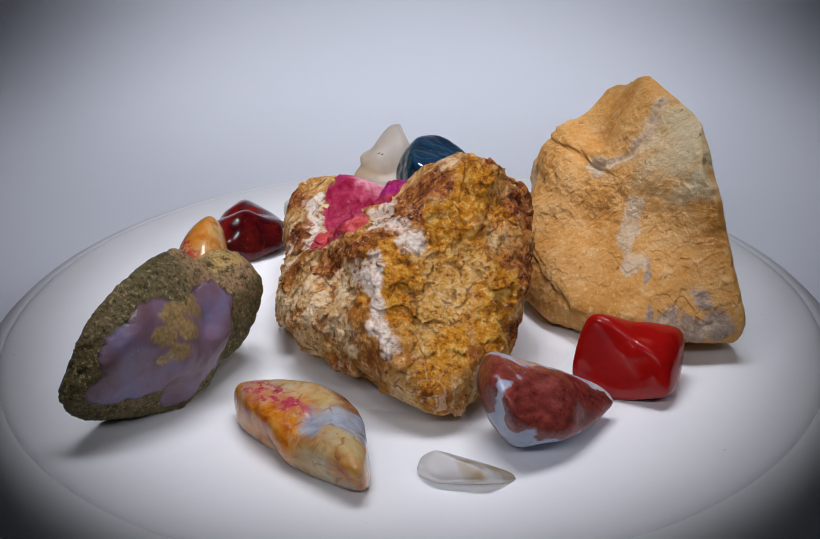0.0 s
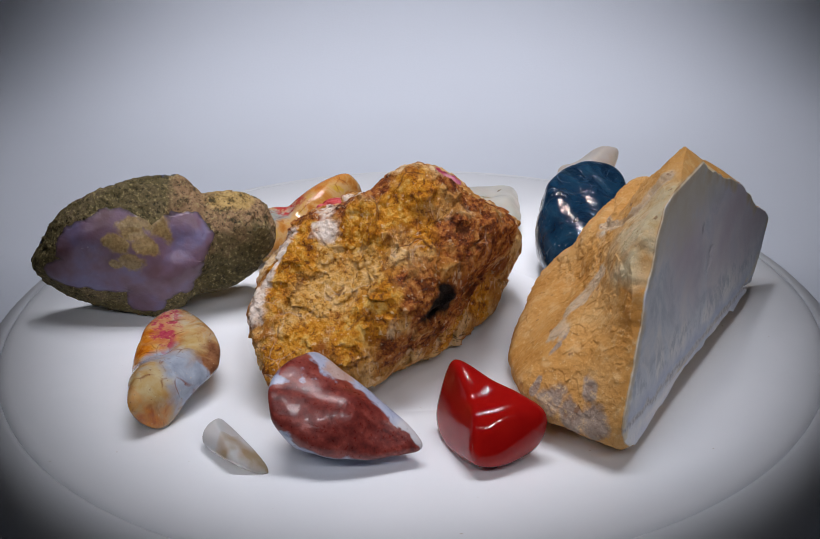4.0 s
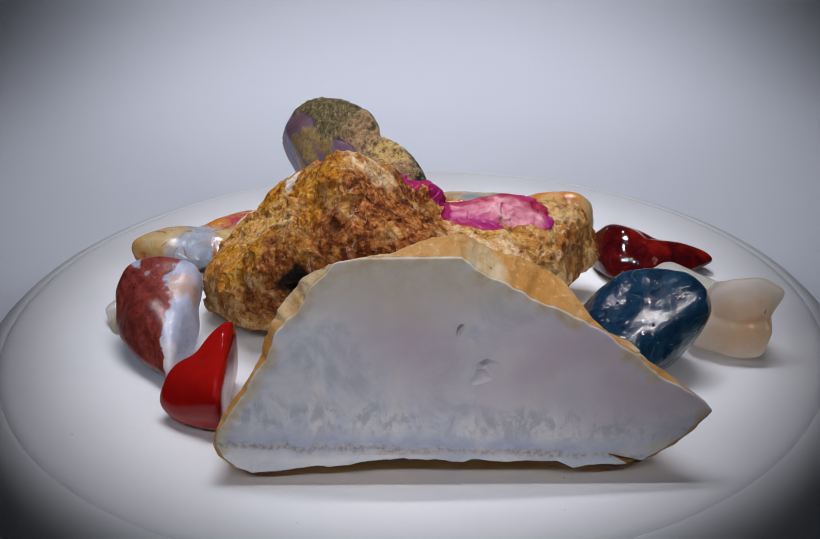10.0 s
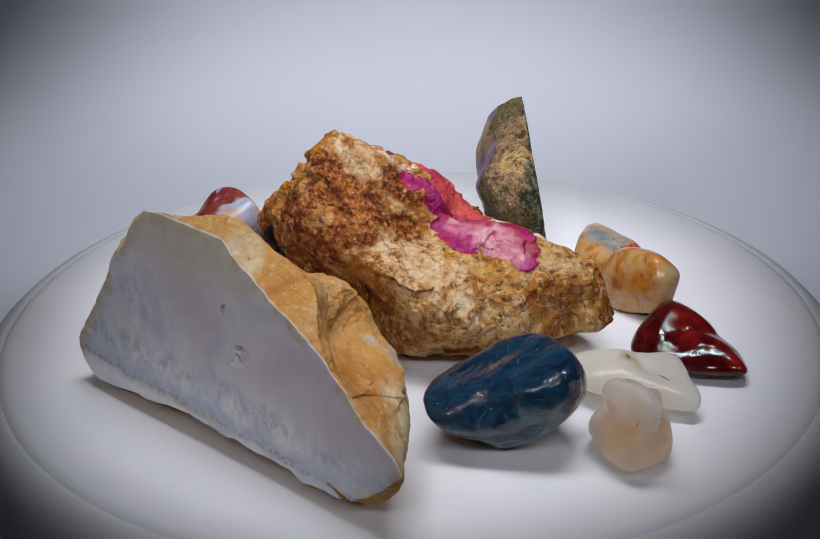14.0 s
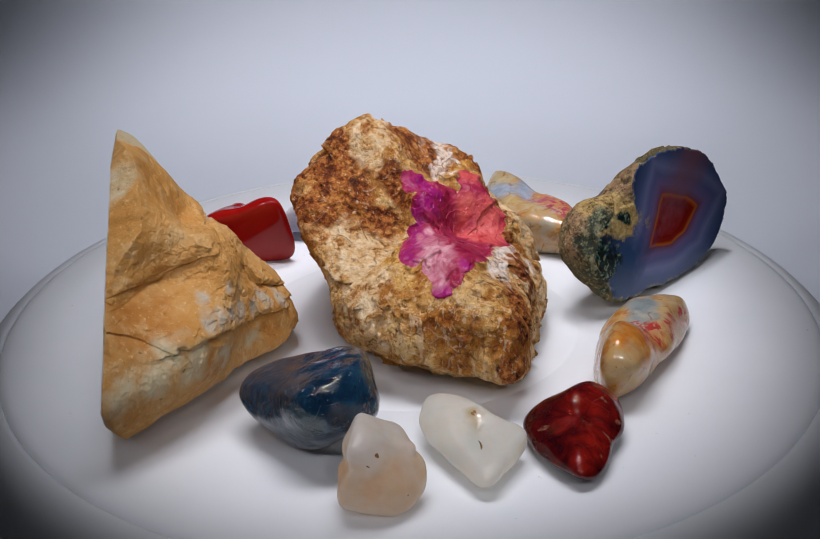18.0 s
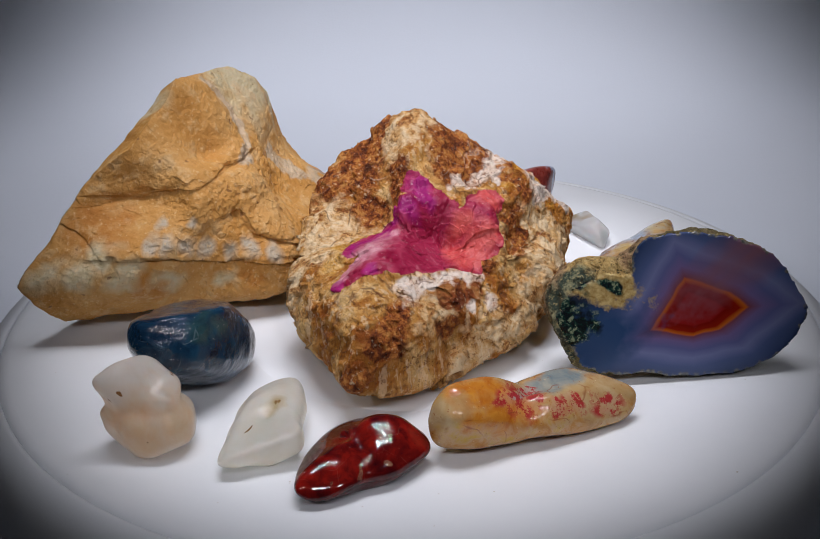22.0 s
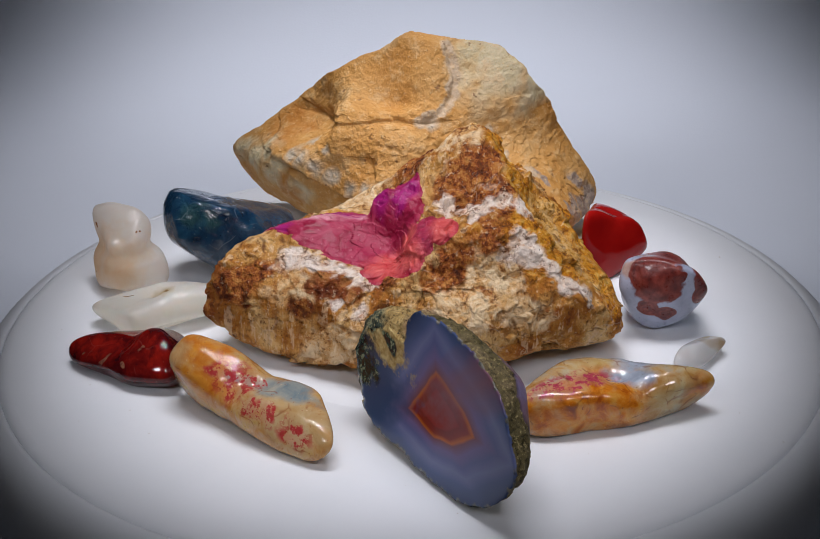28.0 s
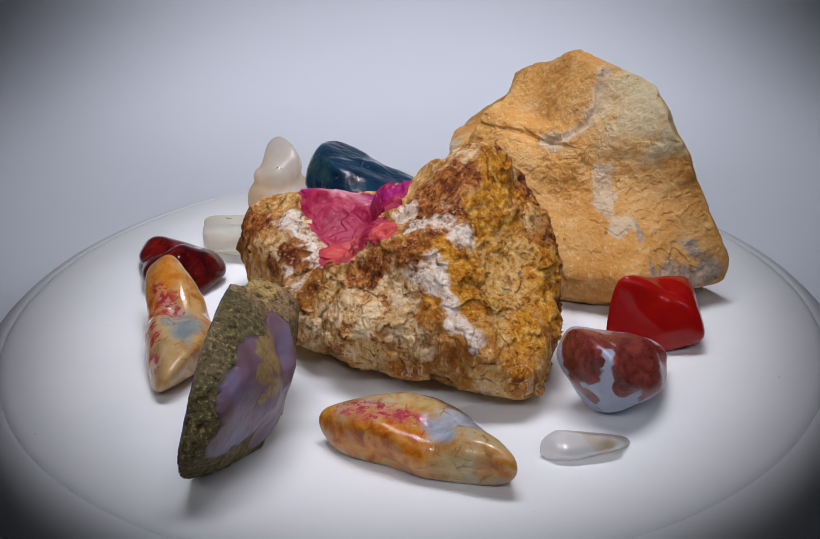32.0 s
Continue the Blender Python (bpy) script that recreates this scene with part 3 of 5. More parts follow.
# ---- the stones ----
def rock_specimen():
    s = Stone(7, 20.4, 16, [(-118, 72, 54.7), (-175, 53, 24.8), (25, 43, 48.4), (-147, 44, 32), (78, 58, 37.5), (-29, 29, 45.1), (-176, 37, 28.3), (57, 33, 44), (-78, 42, 40.9), (123, 36, 60.7), (1, -14, 35), (-141, -13, 36.1), (77, 11, 53.4), (-48, -2, 51.4), (174, -5, 39.4), (27, -17, 39), (-117, -1, 65.9), (110, -4, 85.9), (-15, -7, 49), (-176, 10, 35.6)] + [(71, -26, 55.2), (-72, -20, 73.7), (158, -28, 63.8), (0, -46, 31.5), (-139, -32, 38.6), (78, -43, 52.8), (-28, -38, 45.9), (-154, -75, 21.3), (56, -52, 36.6), (-112, -69, 44.7), (102, -74, 28.5), (3, -85, 20.5)])
    s.swell((-5.1, -1.2, 6.4, 4.9, -3.5, -7, 1.5, -3.2, 3.4, 2.3, -2.2, -11, 1.6, -3.4, 3.6, 2, -2.4, 3.4, 3.1, -3.3, -2.2, -8.5, -3.5, -2.5, -1.1, 2, 2.7, -0.2, -0.8, 1.3, -4.5, 2.8, 0.6, -7.8, -2.4, 2, 5.1, 0.3, -3.2, -4.9, 0.9, 2.9, 1.4, -0.9, -3.4, -0.8, 3.2, 1.7, -5.5, -4.1, -2.5, 4.2, -5, -1, 3.1, 0, 1.5, 1.3, 2.7, -0.5, -2.5, 0.7, -0.3, -0.9, 0.9, -0.1, -2.3, -1.6, -1, 1, 0.4, -1.6, -0.2, 1.9, 2.3, -3.3, -1, -2.3, -1.7, 4, -9.5, 0.4, 0.4, 0.4, 1.6, 0.2, 2.6, -0.7, -1.1, 0.9, -1.8, 0.5, 0.5, -0.8, 0.7, -0.3))
    # the open saddle that holds the crystals, and smaller hollows round it
    for x, y, z, r, depth in ((14, 20, 44, 13, 7), (-6, 22, 42, 14, 7), (-2, 43, 36, 8, 6), (31, 14, 46, 9, 4), (-22, 42, 34, 6, 4), (-32, 28, 15, 7, 3), (-9, 8, 42, 9, 3)):
        s.bite([(x, y, z, r)], depth)
    s.bite([(24, 8.7, 55.7, 7.6), (3.8, -11.4, 53.4, 6.4), (29.9, 24.9, 41.8, 5.7)], 3.5)
    s.bite([(8.1, 25.2, 48, 5.8), (2.6, 35, 42.6, 5.7), (-2.8, 42.9, 38.2, 4.5)], 3.2)
    pit = [(35.8, -17, 28.3, 3), (37.4, -20.9, 26.4, 2.2), (37.5, -17, 32, 2.1)]
    s.bite(pit, 9.0)
    pink = [(2.1, 6.9, 48.5, 3.9), (-0.4, 15.1, 45.6, 4), (-4.3, 12.7, 40.6, 6), (-7.8, 6.7, 32.8, 7.2), (-12, -4.9, 44.1, 3.3), (-13.9, 0.2, 38.6, 5.1), (-19.7, 0.1, 34.7, 4.3), (-17.3, 6.5, 31.7, 4.6), (-6.7, 30.9, 39.2, 5.4), (-10, 41.7, 37.1, 4.3), (-9.3, 47.7, 33.5, 2.5), (-5.1, 4.5, 42.8, 4.6), (-13.8, 38.2, 38.8, 3.5), (-13, 31.7, 39.4, 3.5), (-11.6, 21.9, 35.9, 5.9), (-12.3, 14.8, 33.8, 6.2), (3.5, 7.6, 49.1, 3.2), (-8.3, 4.8, 32.5, 6.7), (-15.5, -1, 39, 5.6), (-20.6, -1.1, 35.7, 4.4), (-12, -10, 43.6, 3.6), (-21.1, 6.6, 30.7, 2.6), (0.3, 21, 38.8, 3.5), (1.3, 29, 36.8, 3.9)] + [(-9.1, 41, 37.3, 4.7), (-9.1, 46.5, 33.6, 2.5)]
    druse = s.mark("druse", pink, 0.2, 6, 4, 1.5, 1.25)
    rugged = np.clip(0.9 - 2.5 * np.clip(druse + 0.1, 0, 1), 0.12, 1)
    s.rough(2.2, 17, 2, 3, where=rugged)
    s.broken(1.8, 13, 5, 1.0, rugged)
    s.broken(1.0, 5.5, 9, 1.2, rugged)
    s.broken(0.4, 2.4, 13, 1.1, rugged)
    s.rough(0.45, 3.2, 3, 21, where=rugged)
    s.broken(1.1, 8, 17, 1.5, 1 - rugged)
    s.broken(0.4, 3, 18, 1.4, 1 - rugged)
    s.settle()
    druse = s.mark("druse", pink, 0.2, 6, 4, 1.5, 1.25)
    s.mark("magenta", [(2.1, 6.9, 48.5, 3.6), (-0.4, 15.1, 45.6, 3.5), (2.4, 16.3, 41.4, 3), (-1.9, 8, 47.2, 2.5), (-10.8, 47.7, 32.6, 2.4), (-15.2, 42.4, 38.1, 1.7), (0.6, 23, 38.5, 3.9), (0.5, 30.3, 36.8, 3.9), (-9.1, 46.5, 32.7, 2.8)])
    s.mark("salmon", [(-11.1, -10, 44.1, 3.6), (-18.5, -0.7, 36.5, 5.1), (-17.3, 6.5, 31.7, 4.6), (-20.4, 2.4, 32.5, 4.6), (-11.7, 1.8, 37.9, 2.9), (-12, -10, 43.6, 4), (-20.3, -2.3, 36.4, 4.5), (-20.6, 3.2, 32.1, 4), (-27.2, 44.9, 30, 2.4)])
    s.mark("milk", [(-6.1, 35.4, 37.9, 3.9), (-6.2, 42.4, 34.8, 3.4), (0, 24.2, 39.2, 1.6), (-5, 35.2, 37.6, 5), (-3.1, 20.9, 39.2, 1.8)], 0.4)
    s.mark("white", [(-5.9, -31, 43.1, 1.6), (-6.3, -33.8, 40.7, 1.6), (-6.7, -36.7, 38.3, 1.6), (-7.1, -38, 35.2, 1.6), (-6.8, -41.7, 33.7, 1.6), (-6.4, -43.5, 31.4, 1.6), (-6, -46.6, 29.7, 1.6), (-4.8, -49.9, 27.3, 1.6), (-3.5, -52.5, 24.6, 1.6), (-3.5, -52.5, 24.9, 2.2), (-9.2, -34.9, 37, 2.2), (4.6, -28.9, 46.6, 3), (0.4, -23.3, 49.1, 2.4), (-23.2, 30.9, 33.6, 1.5), (-24.1, 25.7, 31.9, 1.5), (-25, 18.6, 31.1, 1.5), (-26.2, 8.1, 28.9, 1.4), (-22.5, 34.1, 33.8, 1.6), (-23.6, 31.4, 33.6, 1.6), (-23.8, 28.4, 32.8, 1.6), (-24, 24.4, 31.9, 1.6), (-24.2, 20.4, 30.9, 1.7), (-25.1, 16.5, 30.6, 1.7), (-24.6, 12.2, 29.5, 1.7)] + [(-25.4, 32.6, 32.7, 2.7), (-30.8, 15.7, 23.9, 1.2), (-31.4, 8.6, 22.7, 1.4), (-5.4, -7.3, 46.3, 1.8), (-2.4, -14, 46.2, 1.8), (-5.7, -17, 46.4, 1.4), (-10.1, -32, 38.7, 2.7), (-7.9, -36.3, 36.4, 2.4), (-1.5, -5.9, 44.9, 2.3), (-4.1, -17, 46.3, 2), (-7.7, -45.5, 28.5, 1.6)], 0.6, 3, 7, 1.5, 1.3)
    s.mark("rust", [(-28.7, 23.1, 28.7, 2.5), (-29.2, 18.1, 27.7, 3.1), (-29.4, 12, 26.6, 2.5)], 0.4, 4, 5, 1.5, 1.25)
    s.mark("brown", [(26.5, 15.9, 45.4, 3.7), (22.6, 10.5, 50, 2.6), (-1.9, -21.9, 48.6, 4.6), (5.3, -16.1, 52.3, 3.1), (1.6, -5.8, 49.8, 2.5), (0.6, -9.7, 48.5, 2.5), (-33.3, 27, 21.8, 2.4), (-29.2, 43.5, 29.6, 2.4), (-32.6, 50.8, 24.1, 3.8), (30.6, 16.4, 44.8, 5.1), (27, 11.1, 48.5, 3.1), (11.1, 6.8, 51.9, 2.5), (9.2, 9.6, 46.6, 2.2), (11.8, 15.5, 38.8, 3.2), (3.2, -20, 51, 3.7), (-1.9, -21.5, 48.7, 3), (-22.8, 3.6, 30.5, 2.5), (-30.3, 61, 13.9, 2.8), (8.2, -13.5, 54.9, 5.5), (4.7, -8, 50.7, 4.3), (0.6, -15.8, 49.5, 3.6), (-16.5, -15.7, 37.8, 3.9), (-20.3, -10.5, 31.9, 3.3), (-11, -26, 43.3, 3.3)] + [(-17.9, -14.2, 33.9, 3.1), (2.1, -18.6, 50.2, 3.3), (30.3, 6.1, 50.8, 6.4), (29.5, 12.9, 47.2, 4.2), (29.5, -1.7, 58.7, 2.7), (7.1, 10.5, 45.8, 2.8), (32.1, -16.4, 25.1, 5.5), (37.4, -24.6, 34.5, 5.1), (41.2, 0, 43.1, 7.4), (36.6, -9.2, 45.8, 4.5), (36.7, -14.2, 24.3, 5.4), (40.7, 4.4, 37.9, 5.4), (38.9, 14.3, 39.7, 4.8), (34.2, -33.3, 18.2, 4.2), (34.5, -23.4, 17.3, 3.3), (33.7, 5, 24.7, 4.6)], 0.45, 6, 8, 3, 1.45)
    s.mark("cream", [(-36.1, 9.5, 13.1, 4.9), (-35.8, 0.9, 13.4, 4.9), (-33.5, 24.2, 9.3, 3.9), (-35.5, 15.6, 8.5, 3.9), (-15.4, -22.9, 35, 6.1), (-8.4, -33.8, 38, 5.2), (-21.1, -13.8, 30.3, 4), (23, 32.9, 33.1, 5.2), (26.7, 22.6, 39, 4.2), (20.7, 3.3, 55.1, 4.7), (17.4, -8.9, 62.2, 4.1), (12.8, -18.1, 55.8, 3.7), (19.7, -0.4, 60.2, 5.1), (22, 25.9, 38.9, 4.5), (23, 32.7, 33, 5), (16.6, 45.6, 25.7, 5.9), (12, 40.4, 31.4, 4.9), (10.4, 49.2, 17.3, 3.9), (-32.1, 31.2, 25.2, 4.9), (-34.8, 17.2, 14.2, 5), (23, -6.2, 62.9, 3.1), (11.3, 33.5, 33.3, 7.1), (14, 46, 25.8, 6.4), (23.5, 26.9, 38.2, 5.5)] + [(-23.1, -24.4, 26.6, 8.2), (-15.2, -28.8, 32.4, 5.9), (-30.7, -19.3, 18.5, 6.7), (-17, -38.2, 21.9, 5.6), (-33.5, -7.4, 16.2, 5.8), (-30.7, -15.5, 21.4, 5.4), (-21.2, -23.7, 28.5, 4.5), (22.5, -7.9, 62.8, 3)], 0.6, 8, 11, 4)
    s.mark("beige", [(9.3, -39.3, 32, 6.8), (18.3, -32.2, 35.9, 5.9), (8.2, -32.6, 40.1, 3.4), (14.3, -35.7, 33.1, 8.1), (20.8, -28.6, 39.2, 5.4), (7.8, -44.7, 28.1, 5.2), (6, 30.2, 35.1, 3.6), (3, 39.2, 33.2, 3.5)], 0.5, 8, 12, 4, 0.9)
    s.mark("gold", [(2.2, -33.5, 43, 9.1), (10.7, -25.3, 47.6, 6.8), (25.8, -12.3, 59.1, 5.1), (19.2, -19.4, 53.2, 5.7), (-2.3, -42.1, 33.1, 5.7), (25.5, -40.8, 26.4, 6.7), (13.4, -48.9, 24.8, 6.1), (28, -33.5, 36.2, 6.7), (31.1, -15.2, 47.7, 4.5), (5.9, -35.7, 38.6, 6.7), (7.8, -42.8, 30.8, 7.5), (15.8, -25.9, 45.4, 5.3), (11.8, -47.4, 24.6, 6), (7.3, -57.4, 16.8, 4.4), (12.5, -46.8, 25.8, 6.4), (6.5, -37.4, 35.3, 6.4), (9.8, -27, 45.5, 6.3), (26.4, 16.5, 11.5, 4.8), (31.7, -4.6, 12.5, 4.6)], 0.4, 9, 6, 4, 1.3)
    # where the pit's shade is put into the colour
    s.mark("hole_shade", pit, 0.2, 3, 6, 2.5, 1.5)
    inner = inside(s, druse, 0.03)
    inner = pieces(s, inner)[0]
    veins = pieces(s, inside(s, s.marks["white"], 0.05) & ~inner, 250)
    vein = np.logical_or.reduce(veins)
    stone = rock_material()
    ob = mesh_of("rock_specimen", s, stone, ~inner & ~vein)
    for one in veins:
        mesh_of("quartz_vein", s, stone, one, ob, "crusty white quartz vein")
    mesh_of("crystal_pocket", s, druse_material(), inner, ob, "shiny pink to magenta crystal pocket")
    placed(ob, -5.1, -7.7, 0.4, "rough ochre rock with white veins and a pink crystal pocket", "rock")


# the sawn face's outline: (across, height) in mm, round its rim
SLAB_FACE = ((-59.8, 14.1), (-53.8, 23.6), (-41, 43.5), (-26.7, 62.2), (-20.9, 65.2), (-1.6, 68.6), (1.9, 66.3), (12.5, 59.9), (24.8, 52.8), (40.6, 44.6),
             (48, 38.6), (57, 31.5), (67.5, 25.4), (71.5, 21.7), (62.9, 13.8), (54.5, 6.3), (50.4, 5.3), (44.1, 8.9), (39.6, 5.3), (35.4, 4.2),
             (30.6, 7), (12.4, 6.2), (-10.9, 7.3), (-33.3, 5.3), (-51.3, 3.3), (-58, 7.8))


def chalcedony_slab():
    s = Stone(8, 27.4, 40, [(-104, 85, 40.1), (164, 59, 36.3), (12, 63, 42.5), (-132, 49, 30.3), (110, 56, 38.1), (-31, 52, 49.5), (-168, 43, 23.7), (53, 45, 41.9), (-103, 38, 37.3), (137, 36, 35), (-141, 38, 23.8), (84, 41, 56.9), (-55, 31, 47.4), (-174, 19, 30.3), (-92, 23, 46.3), (130, 29, 53.7), (-155, 15, 31.2), (-79, 12, 57), (149, 0, 37), (-137, -6, 44.2)] + [(117, 5, 61.9), (-46, -6, 63.9), (167, -11, 36.8), (-104, -19, 63.2), (144, -19, 40.1), (-133, -15, 47.7), (74, -37, 70.7), (-71, -35, 60.6), (147, -28, 41.6), (-123, -38, 46.9), (112, -46, 57.9), (-18, -53, 43.1), (161, -70, 29), (31, -53, 35.8), (-91, -72, 37), (23, -85, 25.4)])
    s.swell((4.4, 0.8, -2.1, -8.2, -1.5, 3.7, 0.6, -5, -1, -1, 2.7, -2, 0.4, 10.8, 2, 3.5, 1.7, 0.4, 3.7, 1.8, 5.6, 10.2, -0.7, 1.7, 3.8, -3.3, 5.4, 0.1, 8, -12.7, -1.1, 1.6, -1.7, -6.6, -4, -0.7, 1.8, -1.7, -0.4, 2.5, -2.6, 1.9, -4.2, -2.6, 0.7, 0.4, -2.8, 3.4, 0.2, 2.1, 10.6, -6.4, 0.9, -3.1, -2, 11.9, -0.6, 0.4, 0.4, 3.9, 1.9, 0.9, 5.7, -4.5, 2.3, 0.2, -3, -0.7, 4.8, -1.6, 0.9, -0.4, 1, -0.1, 1.9, -0.1, -4.3, 2.2, -0.2, 0.5, 0.5, -0.6, 1.7, -0.2, -0.3, -3.4, -2.4, 1.4, -1.2, -2.3, -0.5, -1.1, -0.9, -1.2, -2.5, -0.8))
    for x, y, z, r, depth in ((3, 11, 65, 17, 3.5), (-12, -3, 47, 15, 3.5), (-16, 30, 46, 15, 4), (-27, 20, 33, 9, 3)):
        s.bite([(x, y, z, r)], depth)
    s.rough(1.8, 22, 2, 31)
    for line, depth, lip in (([(0.8, 44.7, 39.4), (-6, 28.7, 41.9), (-18.1, 11.8, 45.1), (-13.2, -3.1, 44.5)], 0.9, 0.5),
                             ([(0, 39.8, 42.1), (-5.8, 30.1, 40.2), (-15.9, 22.6, 44.3), (-13.9, 2.9, 45.4), (-9.2, -8.4, 44.5)], 1.0, 1.5),
                             ([(-15.3, 48.9, 28.3), (-21.4, 41, 27), (-26.7, 30.1, 25.8), (-29.2, 12.1, 20.6), (-34.8, -8.8, 16.4)], 2.2, 1.6),
                             ([(-24.7, 7.9, 34.8), (-29.1, 5.2, 27.6), (-32.3, -4.1, 22.8), (-22.4, -36, 11.6)], 1.2, 1.3),
                             ([(2.2, 55, 36.1), (-6.8, 50.5, 31.8), (-15.3, 48.9, 28.3)], 0.8, 0.7)):
        s.groove(line, depth, 1.1, lip)
    s.rough(0.5, 7, 2, 33)
    s.groove([(9.7, -6.5, 65.8), (3.7, -11.8, 56.3), (-0.4, -12.8, 50.7), (-6.7, -10.2, 46.5), (-12.2, -4.9, 44.1)], 0.9, 1.0)
    s.rough(0.7, 13, 2, 12)
    s.broken(0.3, 9, 25, 1.1)
    s.rough(0.4, 4, 3, 14)
    s.rough(0.22, 1.6, 2, 15)
    s.broken(0.22, 2.4, 27, 1.0)
    behind = s.cut(11.8, 3, 15.2)
    s.cut(11.8, 48, 36.8)
    s.outline(11.8, 15.2, SLAB_FACE, 0.015, 1.8)
    s.rough(0.5, 3.5, 3, 16, where=np.clip(behind / 2, 0, 1))
    s.settle()
    behind = np.maximum(behind, 15.2 - (s.d @ axis(11.8, 3)) * s.r)
    p = s.points()
    s.mark("grey", [(-21.3, 37.6, 31.6, 2.3), (-24.1, 33.7, 31.2, 2.3), (-25.4, 27.7, 29.5, 2.3), (-26.2, 20.9, 27.4, 2.3), (-27.6, 13.3, 25.2, 2.4), (-30.3, 7.6, 24.2, 2.4), (-34.3, 0.9, 21.3, 2.4), (-17.9, 32, 36, 1.8), (-24.2, 25.1, 36, 1.5), (-10, -8.5, 43.7, 2)], 0.3, 8, 2, 2)
    s.mark("dusk", [(4.1, -55.6, 13.5, 3.1), (11.8, -55.4, 11.7, 3.1), (20.1, -56.4, 12.4, 2.2), (-1.1, -54.5, 15.8, 1.4)] + [(14.6, -50.9, 19.7, 2.5), (6.4, -54.5, 14.6, 2.8), (18.7, -55.9, 11.6, 4.1), (12.7, -55, 11.4, 3.1), (-0.5, -41.6, 27.9, 1.4), (-0.4, -46.2, 24.9, 1.3), (19.9, -55.4, 12.7, 3.8)], 0.4, 5, 4, 2)
    s.mark("green", [(-3.5, 66.7, 23.6, 3.8), (-11.2, 57.6, 23.6, 3.6), (-18.2, 47.5, 21.5, 3.3), (-23.9, 34.9, 19.6, 3.1), (-27.8, 16.3, 15.2, 2.8), (9, 12.7, 63.5, 3.8), (8.7, 17.5, 60.2, 2.9), (12.7, -13.1, 64.7, 3.6), (12.8, -28.6, 57.1, 6.8), (13.8, -19.8, 62.5, 6), (14.5, -35.7, 49.9, 4.3), (17.1, -23.1, 63.5, 4.1), (18.3, -30.8, 56.4, 3.5), (14.4, -13.9, 64.5, 5.4), (14.2, -24.5, 60.1, 5.4), (-13.4, 50.3, 28.3, 3.5), (-19.3, 45.8, 24.8, 3.4)], 0.35, 9, 3, 4)
    s.mark("orange", [(-21.5, 42.2, 18.5, 4.3), (-12.1, 47.7, 31.7, 4.6), (-1, 49.3, 36.8, 4.6), (-32.5, 9.2, 13.3, 3.5), (-22, 39.6, 17.9, 4.3), (-6.9, 49.6, 33, 5.2)], 0.35, 9, 5, 5)
    s.mark("vein", [(9.3, -7, 65.5, 1.2), (8.1, -8, 63.7, 1.2), (7.2, -8.7, 61.7, 1.2), (6.2, -9.6, 59.8, 1.2), (4.9, -10.8, 58.1, 1.2), (3.7, -11.8, 56.3, 1.2), (2.4, -12.1, 54.4, 1.2), (0.6, -12.8, 52.7, 1.2), (-0.4, -12.8, 50.7, 1.2), (-2.6, -12, 49.4, 1.2), (-4.9, -11.5, 48.1, 1.2), (-6.7, -10.2, 46.5, 1.2), (-8.3, -8.2, 45.6, 1.2), (-10.1, -6.4, 44.8, 1.2), (-12.2, -4.9, 44.1, 1.2), (-0.6, -23.6, 39.1, 1.5), (-1.3, -24.7, 37.1, 1.5), (-2.2, -26.2, 35.4, 1.5), (-2.5, -26.9, 33.3, 1.5), (-4.1, -29.5, 31.6, 1.5), (-5.5, -31.9, 29.9, 1.5), (-6.2, -39.6, 24.8, 1), (-4.2, -39.8, 26, 1), (-2.1, -39.9, 27.1, 1)], 0.4, 4, 6, 1.2, 1.7)
    s.marks["cream"] = np.clip((p[:, 2] - 51 - 0.10 * np.abs(p[:, 1] + 8)) / 12 + 0.4 * fbm(p, 14, 2, 8), -1, 1)
    s.marks["dark"] = np.clip(0.7 - np.abs(p[:, 2] - 19 + 0.05 * p[:, 1]) / 8 + 0.6 * fbm(p, 9, 3, 11), -1, 1)
    wavy = p[:, 2] - 11.5 + 0.04 * p[:, 1] + 2.0 * fbm(p, 12, 3, 12)
    s.marks["deep"] = np.clip(0.5 - np.abs(wavy) / 5 + 0.5 * fbm(p, 12, 2, 16), -1, 1)
    s.marks["druzy"] = np.clip(0.3 - np.abs(wavy + 1.5) / 1.6 + 0.5 * fbm(p, 8, 2, 18), -1, 1)
    s.marks["edge"] = np.clip(behind / 0.8, -1, 1)
    s.mark("lilac", [(18.1, -5.7, 50.5, 11.9), (6.8, 47.8, 41.2, 11.8), (3.5, 63.5, 27.8, 9.3)], 0.4, 12, 14)
    s.mark("pit", [(13.5, 15.8, 34.6, 2.4), (14.9, 9.7, 48.8, 1.2), (13.8, 14.5, 32.2, 1.9)], 0.2, 3, 19)
    face = inside(s, 0.5 - behind)
    s.marks["border"] = np.clip(0.6 - gap_to_edge(s, face, behind) / 4 - 0.8 * (p[:, 2] < 9) + 0.5 * fbm(p, 7, 2, 21), -1, 1)
    ob = mesh_of("chalcedony_slab", s, crust_material(), ~face)
    mesh_of("cut_face", s, cut_face_material(), face, ob, "flat sawn face of pale grey-blue chalcedony")
    placed(ob, 69.6, 24.9, 0.8, "large wedge of tan-crusted chalcedony standing on its sawn edge", "rock")


